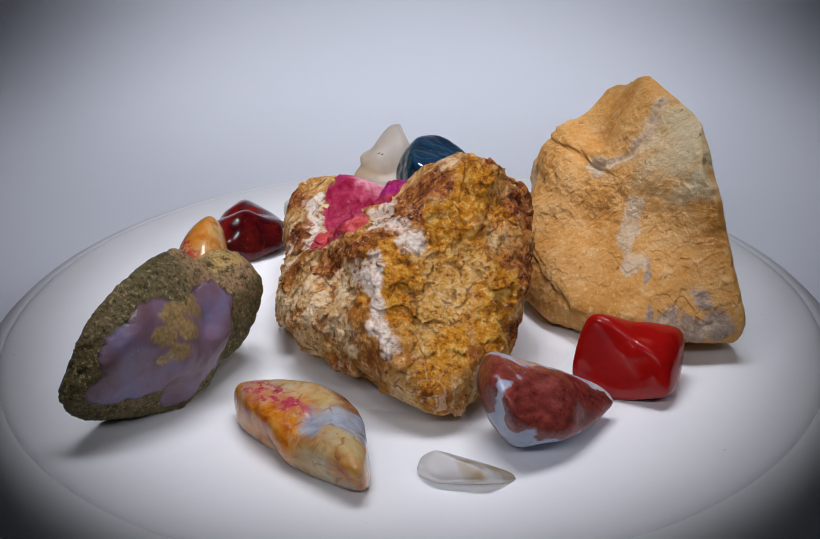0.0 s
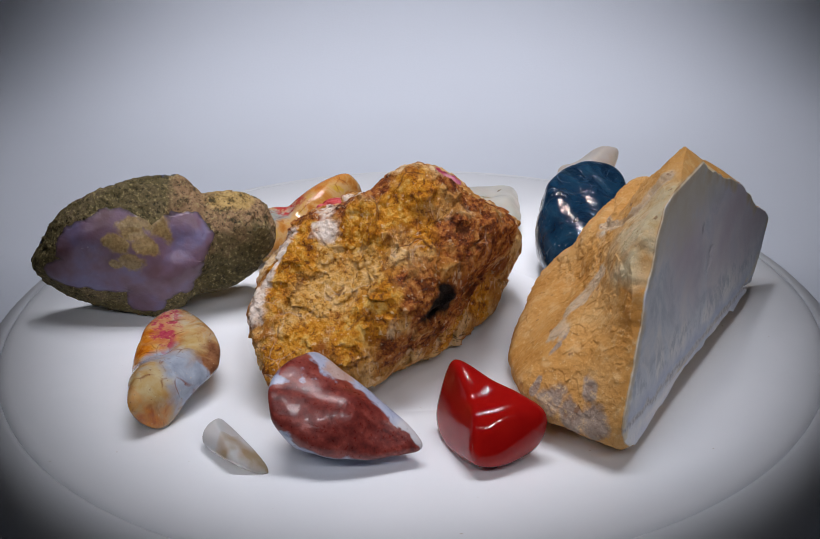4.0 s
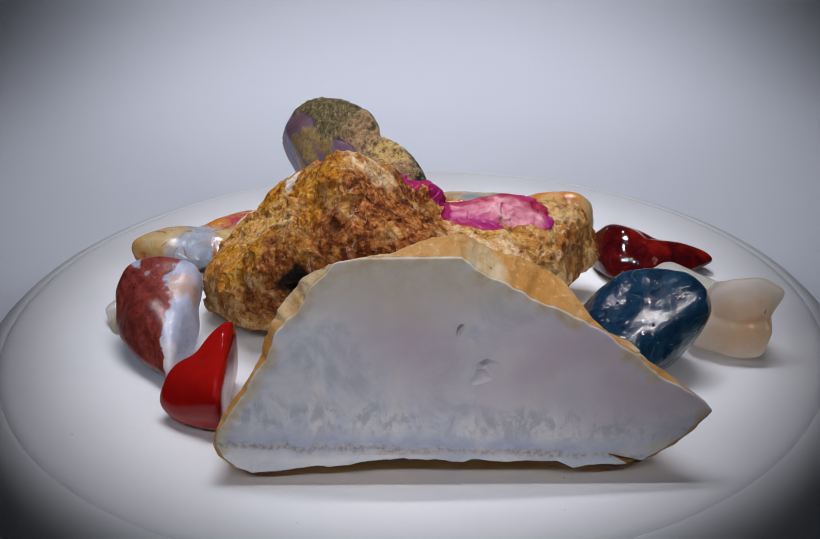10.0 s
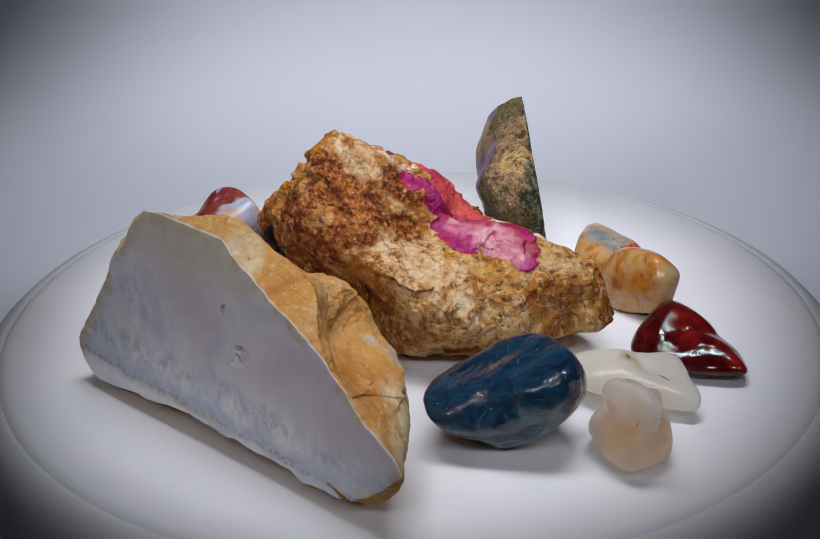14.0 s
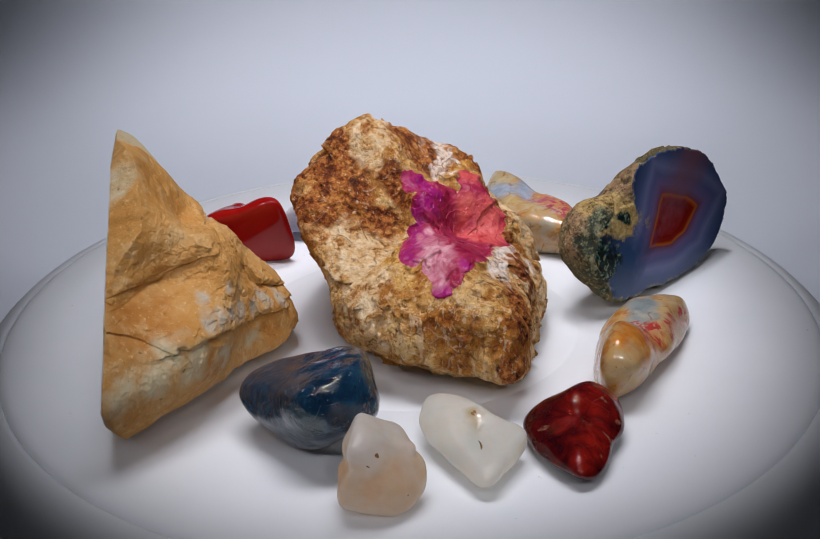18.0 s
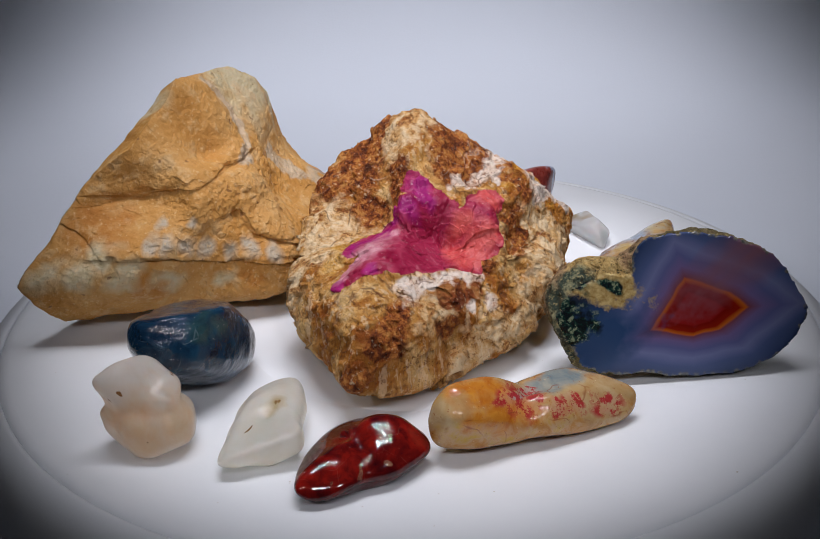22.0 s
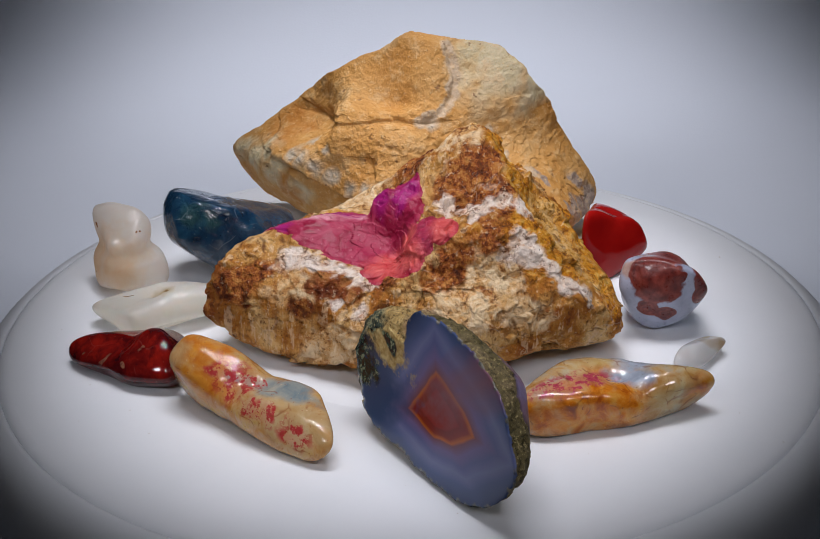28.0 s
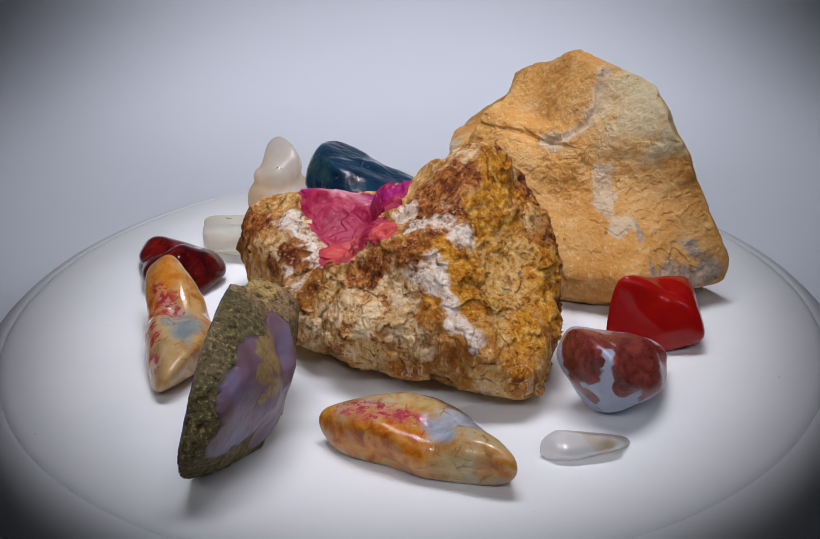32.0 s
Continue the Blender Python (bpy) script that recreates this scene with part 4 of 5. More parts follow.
def agate_nodule():
    s = Stone(7, 19.7, 14, [(-47, 73, 27.6), (149, 52, 23.5), (-7, 63, 20.7), (-106, 63, 28.1), (119, 34, 22.6), (-41, 38, 15.4), (39, 36, 36.9), (-87, 21, 27.8), (2, 34, 23.1), (-156, 29, 37.7), (89, 19, 40.5), (-42, 9, 9.6), (34, 9, 34.9), (-102, 26, 32.4), (-28, -6, 10.8), (-172, -6, 38.4), (50, -6, 36.4), (-74, -28, 18.9), (8, -30, 24.5), (-124, -33, 39.5)] + [(131, -6, 18.8), (-57, -16, 9.8), (34, -30, 28.7), (-87, -37, 23.6), (143, -41, 23.2), (5, -62, 19.7), (-154, -63, 27.8), (14, -68, 20.5), (-85, -52, 26.2), (135, -73, 20.3)])
    s.swell((0.3, -0.4, -1.8, 1, -0.6, -0.3, 1.7, -0.4, 0.9, -1.6, -1.7, 1.1, 1.3, -0.8, 1.9, -1.2, -0.8, -0.5, -0.6, 2.6, 0.2, -1.1, 0.2, -0.2, 0.2, 1.4, 2.3, 2.8, -0.3, -2.7, -1.1, 1.2, 2.4, 0, 0.5, 0.8, 0.4, -0.3, 0.9, 0, 2.9, -0.2, -2.9, 0.1, 0.5, 1.2, 0.9, -0.3, 2.2, 0.1, -0.3, 1.1, -0.3, 2.5, 0.2, 0.8, 0.1, 0, 1.2, 0.5, -0.2, 1.7, 0.5, 0.4, -1.8, -0.8, 1.2, 0.8, 0.1, -0.8, -0.3, -0.7, 0, -2, -0.9, 1.1, -1.9, -0.3, -1.3, -1.3))
    s.bite([(2.2, 13.8, 36.5, 6.4)], 8.0)
    s.groove([(11, 11.7, 37.9), (15.2, 7.5, 33.9), (16.7, 7.2, 25.5), (15.5, 6.8, 16.6), (13.6, 5.6, 7.6)], 2.6, 4.5)
    pane_spots = [(6.3, -2.9, 25.2, 6.3), (1.5, -13.1, 19.3, 6.2), (7.9, -5.5, 16.4, 4.8), (-6.4, -19.4, 28.3, 5.5), (-9.4, -18.3, 18, 5), (-0.8, -9.3, 8.9, 4.2), (12.5, 2.2, 28, 2.4), (-7.6, -19.6, 25.9, 7.2), (-3.9, -15.2, 32.6, 4.8), (-15.1, -21.6, 18, 4.2), (6.6, -6.3, 20.3, 7.2), (2.5, -9.6, 13, 4.8), (7.2, -1.4, 26.7, 5.8), (1.7, -13.3, 20.2, 3.4)]
    window = s.mark("window", pane_spots, 0.15, 4, 3, 1.2, 1.5)
    gritty = np.clip(0.6 - 4 * window, 0.05, 1)
    s.rough(1.1, 13, 3, 41)
    s.rough(0.7, 3.5, 3, 43, where=gritty)
    s.broken(0.5, 2.6, 45, 1.1, gritty)
    s.rough(0.16, 1.3, 2, 47, where=gritty)
    behind = s.cut(142.5, 9, 10.3)
    s.settle()
    p = s.points()
    window = s.mark("window", pane_spots, 0.15, 4, 3, 1.2, 1.5)
    s.mark("strip", [(-1.1, -12.3, 33.1, 2.3), (-4.1, -17.7, 29.6, 2), (-5.2, -17.5, 22.2, 1.2), (1.2, -7.5, 35.4, 1.9), (-0.6, -15.3, 23.6, 2.1), (2.1, -11.9, 28.4, 2), (1.9, -6.6, 34.4, 2.7)], 0.35, 4, 5, 1.2, 1.5)
    s.mark("tan", [(6.3, 8.4, 37.7, 5.8), (15.2, 13, 34.2, 4.7), (2.7, 8.6, 42, 3.8), (18.8, 20.5, 32.7, 4.4), (17, 21.5, 33.8, 6.3), (6.6, 8.5, 37.1, 4.3), (18.7, 28.3, 28.3, 4.8)], 0.35, 7, 6, 2.5, 1.25)
    s.mark("moss", [(15.9, 30.4, 27.6, 3.4), (12.7, 31.8, 18.5, 3.4), (11.3, 25.5, 34.1, 2.8), (10.3, 29.6, 10.4, 1.9), (3.8, 21.1, 31.8, 1.6), (12.7, 31.2, 24.1, 3.2), (10.7, 31, 16.8, 2.9), (12.5, 27.5, 31.8, 2.6)], 0.5, 4, 7, 1.5, 1.15)
    s.mark("gold", [(7.6, 22, 34.6, 3.4), (8, 24.5, 31.6, 2.3), (1, 17.6, 29, 1.1), (14.8, 19.8, 36.1, 2.4), (13.4, 22.4, 36.4, 1.7), (11.9, 17.8, 36.5, 2)], 0.35, 4, 8, 1.5, 1.8)
    # the bands of the sawn face follow the outline of its red heart
    along, up = axis(52.5, 0), np.array([0, 0, 1.0])
    q = p - np.array([(-11.1, -0.5, 21.4, 0.1)][0][:3])
    u, v = q @ along, q @ up
    sides = ((-0.393, 0.92, 8.66), (-0.68, 0.735, 10.87), (0.843, 0.538, 8.29), (0.197, -0.98, 7.25), (-0.586, -0.81, 9.37), (-0.18, -0.98, 7.27))
    heart = np.maximum.reduce([(a * u + b * v) / h for a, b, h in sides]) + 0.12 * fbm(p, 9, 2, 3)
    s.marks["ring"] = np.clip(np.where(heart < 1, 0.24 * heart, 0.24 + 0.27 * (heart - 1)), 0, 1)
    s.mark("blush", [(-17.2, -14.1, 35.8, 6.2)], 0.2, 6, 3)
    s.mark("deep", [(7.5, 27.4, 18, 6.8), (4.8, 25.6, 11.9, 6.8)], 0.2, 6, 4)
    s.mark("chip", [(-28.3, -22.3, 11.9, 1.4)], 0.3, 3, 4)
    face = inside(s, 0.4 - behind)
    near = gap_to_edge(s, face, behind)
    s.marks["rim"] = np.clip(0.5 - near / 1.5 + 0.5 * fbm(p, 4, 2, 6), -1, 1)
    panes = pieces(s, inside(s, window, 0.0) & ~face)
    pane = np.logical_or.reduce(panes)
    core = face & inside(s, 0.243 - s.marks["ring"])
    ob = mesh_of("agate_nodule", s, rind_material(), ~face & ~pane)
    banded = agate_material()
    polished = mesh_of("polished_face", s, banded, face & ~core, ob, "polished face banded in blue and violet")
    mesh_of("agate_core", s, banded, core, polished, "dark red heart edged in orange")
    clear = window_material()
    for one in panes:
        mesh_of("agate_window", s, clear, one, ob, "purple agate showing through the rind")
    placed(ob, -66.8, -39.6, 3.9, "halved agate nodule with a mossy olive rind, leaning on its edge", "agate")


def pebble(name, level, heart, p, facets, big=1.0, small=0.12, seed=0):
    s = Stone(level, heart, p, facets)
    s.rough(big, 14, 2, seed)
    s.rough(small, 4, 2, seed + 5)
    return s


def opal_pebble():
    s = pebble("opal", 6, 6.7, 10, [(104, 88, 9.2), (149, 69, 14.9), (7, 63, 9.6), (-139, 37, 11.4), (68, 53, 15.5), (-19, 19, 24.9), (-168, 7, 16.2), (37, -9, 15), (-101, 7, 35.3), (138, 6, 45.2), (-13, 18, 17.5), (-141, -19, 8.1), (65, -10, 15.2), (-49, -15, 27.8), (-175, -33, 24.7), (27, -45, 10.5), (-118, -45, 14), (105, -69, 14.5), (21, -59, 15.9), (128, -88, 7.3)], 1.2, 0.15, 51)
    s.swell((-0.6, -1.8, 0.1, -0.9, -1.8, 0.4, -0.8, -0.2, -0.2, -0.8, 0.8, -0.2, -0.8, 0, 0.6, 0, 0.5, 0, -0.1, -0.1, 0.9, 0.2, 0.9, -1.1, 0.5, 2, -0.1, 0.5, -1.8, 0.6, 1.1, -0.9, -0.3, 0.8, 0.3, 0.7, -2.4, -0.1, 0.3, 0.2, -0.1, -1.7, 0.3, 0, -1, -0.1, -0.8, -0.1))
    s.settle()
    s.mark("orange", [(-16.9, 7, 11.3, 4.9), (-12.5, 0.7, 9.2, 5.2), (-6.7, -6, 8, 3.8), (7.3, -23.4, 9, 2.1), (-15.7, 5.2, 8.9, 7.9), (-19.7, 14.6, 6.3, 4.8), (-9, -3.7, 9.2, 7), (-20, 21.7, 10.2, 3.4), (7.8, -24, 9.1, 3.7), (-6.7, -4.9, 14.3, 6.2), (-12.8, 1.8, 13.7, 4.3), (13, -22.5, 5.3, 4.1)], 0.35, 5, 6)
    s.mark("pale", [(-3.7, 7.7, 15.5, 5), (2, -16.5, 7.6, 5.9), (-0.3, -12.9, 6.1, 4.2), (10, -14.7, 13.1, 4.9), (10.4, -18.8, 12.9, 4.9), (3.8, 5.6, 14.7, 4.2)], 0.35, 5, 4)
    s.mark("blue", [(-0.9, -2.7, 15.9, 3.2), (0.1, -8.4, 15.8, 3.2), (8.5, -4.7, 13.4, 5.4), (15.4, -6.8, 9.2, 6.3), (15.4, -0.2, 9.2, 4.7), (9.5, -4.6, 12.9, 4.1), (16.8, -7.8, 6.6, 4.4)], 0.35, 5, 4)
    s.mark("crimson", [(-13.9, 13.8, 14.4, 3.5), (-14.3, 10, 14.7, 2.3), (-10.4, 8.8, 15.3, 3.7), (-8.8, 10, 15.3, 3.4), (-15.6, 16, 13.8, 3.1)], 0.35, 5, 7)
    s.mark("brown", [(12.4, 4.8, 10.7, 2.7), (10.1, 9.6, 11.3, 3.8), (13.9, 5.4, 8.8, 2.8)], 0.35, 5, 5)
    m = tumbled_material("orange_blue_opalite", [(0.35, (0.34, 0.14, 0.03)), (0.5, (0.46, 0.29, 0.13)), (0.65, (0.38, 0.35, 0.27))],
                         [("pale", [(0.3, (0.46, 0.29, 0.08)), (0.7, (0.54, 0.46, 0.28))], 0.5, 0.9), ("orange", [(0.35, (0.30, 0.055, 0.005)), (0.5, (0.54, 0.17, 0.012)), (0.65, (0.62, 0.32, 0.06))], 0.5, 1.0),
                          ("blue", [(0.3, (0.22, 0.26, 0.32)), (0.7, (0.40, 0.45, 0.54))], 0.4, 0.6), ("thread", [(0.3, (0.32, 0.012, 0.06)), (0.7, (0.46, 0.06, 0.10))], 0.3, 1.1),
                          ("brown", [(0.3, (0.10, 0.03, 0.015)), (0.7, (0.32, 0.15, 0.07))], 0.3, 1.0)],
                         0.11, 0.2, 0.1, 0.003, 0.0004, (0.75, (0.70, 0.56, 0.34), (0.16, 0.05, 0.02)), (0.009, 0.04, 0.7, (0.18, 0.05, 0.02)))
    placed(mesh_of("tumbled_stone", s, m), -29.6, -74.2, 3.5, "polished angular pebble mottled orange, grey-blue and crimson")


def peach_pebble():
    s = pebble("peach", 6, 9.5, 9, [(-144, 75, 8.7), (164, 50, 11.1), (-10, 40, 12.1), (-121, 58, 26.4), (101, 34, 30.1), (-22, 40, 10.5), (168, 24, 9.2), (59, 17, 28.9), (-72, 11, 32.3), (145, -24, 12.1), (0, 5, 11.6), (-153, -13, 38.9), (85, -1, 32), (-57, -10, 17.7), (160, -25, 11.4), (17, -32, 16.5), (-97, -61, 19.9), (115, -69, 14.5), (-52, -62, 12.6), (148, -80, 8.8)], 1.3, 0.15, 61)
    s.swell((-1.5, -1.7, -1.1, -1.9, -1.9, -0.3, -1, -1.2, -1.3, -1.2, -0.9, -1.1, -1.6, 0.9, 0.1, -0.9, -1.2, -1.3, 0.2, -0.1, -0.4, 0.3, 0.5, -1, -0.4, 0.1, 1, 0.2, -0.2, 0, 0.9, -0.4, -0.1, 1.1, 0.7, -0.3, -0.5, -0.4, 1.2, 0.2, -0.5, 0.7, 0, -0.1, 0, -0.3, 0.4, 0))
    s.settle()
    s.bite([(0.4, -4.4, 17.9, 5.8)], 4.5)
    s.mark("orange", [(4.4, 22, 21.3, 3.3), (2.7, 26.3, 17.9, 2.2), (-5.4, 14.4, 12.5, 4.2), (-0.3, 19.3, 18.7, 3), (3.1, 17.9, 21.2, 3.8), (-1.9, 22.5, 14, 2.9), (3, 15.7, 21.1, 3.4), (4.6, 26.1, 18.8, 1.8), (11.2, 17.4, 12.3, 3.1)], 0.4, 4, 6)
    s.mark("pale", [(-2.9, -0.7, 17.7, 4.3), (-9, -9.6, 14.5, 5.1), (-12.3, -21.6, 12.1, 4.8), (-14.1, -15.1, 7.9, 4.3), (-15.2, -24.3, 9.4, 3.6), (4.6, 27, 17.2, 3.7), (6.3, 27.2, 15.3, 3.6), (-4.9, -20.1, 14.2, 2.8)], 0.4, 4, 4)
    s.mark("blue", [(-4.9, -8.6, 16.1, 3.4), (-4.8, -13, 15.4, 2.6), (-3.7, -11.2, 15.9, 3.7), (-4.4, -16.8, 14.9, 2.9), (-3.2, 8, 18.1, 1.3), (-1.9, -13.2, 16, 3.9), (-0.9, -13.3, 16.2, 4)], 0.4, 4, 4)
    s.mark("crimson", [(-4.6, 7.2, 17, 4.2), (-2.2, 9, 18.7, 2.5), (-6.1, 2.4, 16.1, 2.5), (-10.8, -3.7, 10, 1.8), (-11.1, -8.6, 11.7, 1.7), (-14.8, -19.8, 8.6, 1.9), (-9, -4.1, 13.8, 1.1), (-5, 6.3, 16.7, 4.9), (-3.4, 11.8, 17.3, 2), (-6.4, 0.1, 16.2, 2.6), (-10.4, -3.8, 10.9, 2), (-14.8, -16.4, 6.8, 1.7), (-4.7, 7.6, 16.7, 3.3), (-11.7, -8.1, 10.1, 1.8)], 0.5, 4, 7, 1.5, 1.15)
    m = tumbled_material("peach_jasper", [(0.3, (0.36, 0.11, 0.015)), (0.44, (0.48, 0.22, 0.05)), (0.54, (0.52, 0.32, 0.14)), (0.66, (0.50, 0.30, 0.045))],
                         [("orange", [(0.3, (0.42, 0.10, 0.012)), (0.7, (0.62, 0.28, 0.035))], 0.5, 1.0), ("pale", [(0.3, (0.40, 0.24, 0.09)), (0.7, (0.50, 0.37, 0.20))], 0.5, 0.9),
                          ("blue", [(0.3, (0.17, 0.22, 0.24)), (0.7, (0.40, 0.38, 0.30))], 0.4, 1.0), ("thread", [(0.3, (0.32, 0.008, 0.016)), (0.7, (0.42, 0.03, 0.04))], 0.2, 1.6)],
                         0.12, 0.2, 0.1, 0.003, 0.0004, (0.7, (0.70, 0.54, 0.32), (0.26, 0.06, 0.02)), (0.008, 0.04, 0.7, (0.24, 0.06, 0.02)))
    placed(mesh_of("tumbled_stone", s, m), -69.6, 19.4, 3.3, "long polished peach pebble streaked crimson, yellow and blue-green")


def two_tone_pebble():
    s = pebble("jasper", 6, 13.9, 9, [(-24, 66, 9.3), (160, 60, 19.9), (33, 64, 8.2), (-120, 48, 24.5), (87, 25, 14.3), (-34, 33, 8.8), (-177, 21, 14.4), (64, 30, 20.5), (-52, 30, 11), (110, -14, 12), (-21, 7, 25.5), (-157, -17, 10.6), (89, 15, 10.3), (-60, -32, 14.3), (177, -22, 18), (37, -48, 29.1), (-105, -33, 14.2), (111, -58, 13.5), (-29, -72, 14.4), (-73, -69, 14.8)], 1.2, 0.12, 71)
    s.swell((-0.1, -0.6, -0.2, 0.1, -0.7, 0, 0.2, 0.2, 0.3, 0.1, 0.7, 0.2, -0.5, 0.1, 1.2, 1.6, 0.2, -0.1, 0, 0.4, 0.2, 0.4, 1.3, 0.9, -0.4, -0.4, 0, 0.6, 1.1, 0.4, 1.3, -0.8, -0.8, -0.2, 0.8, 0.9, 0.4, -0.2, 0.1, -0.2, -0.1, 0, 0.4, 0.1, -0.5, 0, -0.7, -0.3))
    s.settle()
    s.mark("red", [(5.4, -8.7, 17.2, 7.3), (-3.5, -13.9, 19.8, 4.2), (13.3, -2.5, 14.1, 5.2), (-13.2, -3.8, 22.4, 2.8), (8.8, -3.3, 19.7, 2.8), (9.8, -7.2, 15.4, 7.4), (0, -10.6, 18.9, 5.2), (15.4, -0.7, 10.6, 5.2), (19.7, 4.3, 8.1, 3.1), (6.5, -6.3, 19.1, 5.6), (13.4, -2.2, 14.2, 6.4), (-1.6, -10.9, 20, 2.5), (18.8, 3.7, 9.5, 3), (-13.5, -3.6, 21.3, 5.7), (-13.1, 1.4, 22.9, 3.5), (-12.1, -0.5, 10.3, 2.6), (-11, -5.2, 8.9, 2.3), (-13.4, -2.1, 22.2, 5.3), (-2, -12.5, 19.5, 5.1), (-10.8, -10.1, 22.2, 1.2), (9.5, -4.7, 18.4, 1.8), (-5.9, -15.9, 15.6, 2.7), (-11.3, -5.9, 9.6, 1.8)], 0.2, 5, 3, 1.2, 1.35)
    s.mark("clear", [(-1.4, 5.8, 21.9, 4), (-1.8, 9.4, 18.3, 2.8), (-3.1, 6.1, 22.5, 2.6), (-12, 5.3, 23, 3)], 0.22, 5, 5)
    s.mark("white", [(22.7, 9.9, 8.6, 3), (22.9, 8.6, 7.7, 2.3), (-3, -8.7, 23.2, 1.9)], 0.22, 5, 5)
    m = tumbled_material("lavender_and_brick_jasper", [(0.3, (0.30, 0.34, 0.46)), (0.5, (0.38, 0.42, 0.55)), (0.7, (0.44, 0.48, 0.60))],
                         [("white", [(0.3, (0.52, 0.52, 0.55)), (0.7, (0.62, 0.62, 0.65))], 0.3, 0.6), ("clear", [(0.3, (0.36, 0.22, 0.18)), (0.7, (0.48, 0.38, 0.36))], 0.2, 1.0),
                          ("red", [(0.3, (0.08, 0.012, 0.010)), (0.5, (0.17, 0.027, 0.021)), (0.7, (0.28, 0.06, 0.045))], 0.05, 0.35)],
                         0.3, 0.15, 0.05, 0.002, 0.0003, (0.25, (0.5, 0.4, 0.4), (0.07, 0.02, 0.02)))
    patches = pieces(s, inside(s, s.marks["red"]))
    patch = np.logical_or.reduce(patches)
    ob = mesh_of("tumbled_stone", s, m, ~patch)
    for one in patches:
        mesh_of("red_patch", s, m, one, ob, "brick-red jasper patch with a swirl")
    placed(ob, 29.8, -70.5, -0.4, "tumbled pebble half lavender-blue, half brick red")


def red_pebble():
    s = pebble("red", 6, 11.5, 6, [(-34, 65, 7.8), (114, 68, 25.6), (6, 72, 8.9), (-120, 12, 8.2), (96, 17, 11.5), (-29, 20, 7.2), (-153, 12, 28.2), (53, 0, 23.1), (-98, 11, 15.5), (104, -11, 14.8), (-7, -17, 11.2), (-123, -5, 13.5), (101, -4, 8.9), (-79, -56, 12.6), (108, -64, 14.6), (-6, -82, 12.5)], 0.3, 0.02, 81)
    s.bite([(-4.5, -0.9, 20.9, 8.3)], 3.2)
    s.groove([(-3.5, 3.5, 24.0), (0.5, -2, 22.5), (3.2, -7, 18.5)], 1.1, 3.0)
    s.settle()
    m = tumbled_material("red_jasper", [(0.3, (0.27, 0.004, 0.004)), (0.7, (0.33, 0.007, 0.005))], [], 0.07, 0.0, 0.0, 0.001, 0.00002, spec=0.35)
    placed(mesh_of("tumbled_stone", s, m), 66.7, -45.6, -0.4, "glossy bright red polished pebble with a creased top")


def clear_chip():
    s = pebble("chip", 6, 4.6, 8, [(43, 64, 1.7), (173, 59, 7.2), (-14, 53, 5.1), (-109, 42, 3.6), (80, 24, 3.9), (-42, 20, 9.2), (-162, 19, 9.5), (67, 11, 8.4), (-94, -46, 4.8), (118, -8, 14.2), (-12, -12, 18.8), (-131, -33, 7.7), (82, -20, 4.2), (-78, -43, 7.7), (-167, -71, 10.7), (-98, -78, 5.7)], 0.4, 0.05, 91)
    s.settle()
    s.mark("tip", [(11.1, -0.2, 2.3, 2.5), (13.4, 0, 0.6, 1.4), (14.7, -2.1, 2.9, 1.9), (3.3, -5.4, 5.4, 2.4)], 0.3, 4, 2)
    m = tumbled_material("clear_chalcedony", [(0.3, (0.96, 0.96, 0.96)), (0.7, (0.98, 0.98, 0.98))], [("tip", [(0.3, (0.60, 0.44, 0.24)), (0.7, (0.68, 0.56, 0.40))], 0.6, 0.5)],
                         0.15, 0.4, 0.5, 0.006, 0.0001, glass=0.45, through=0.35)
    placed(mesh_of("tumbled_stone", s, m), 10.4, -89.1, 0.4, "small clear tooth-shaped chip with a honey tip")


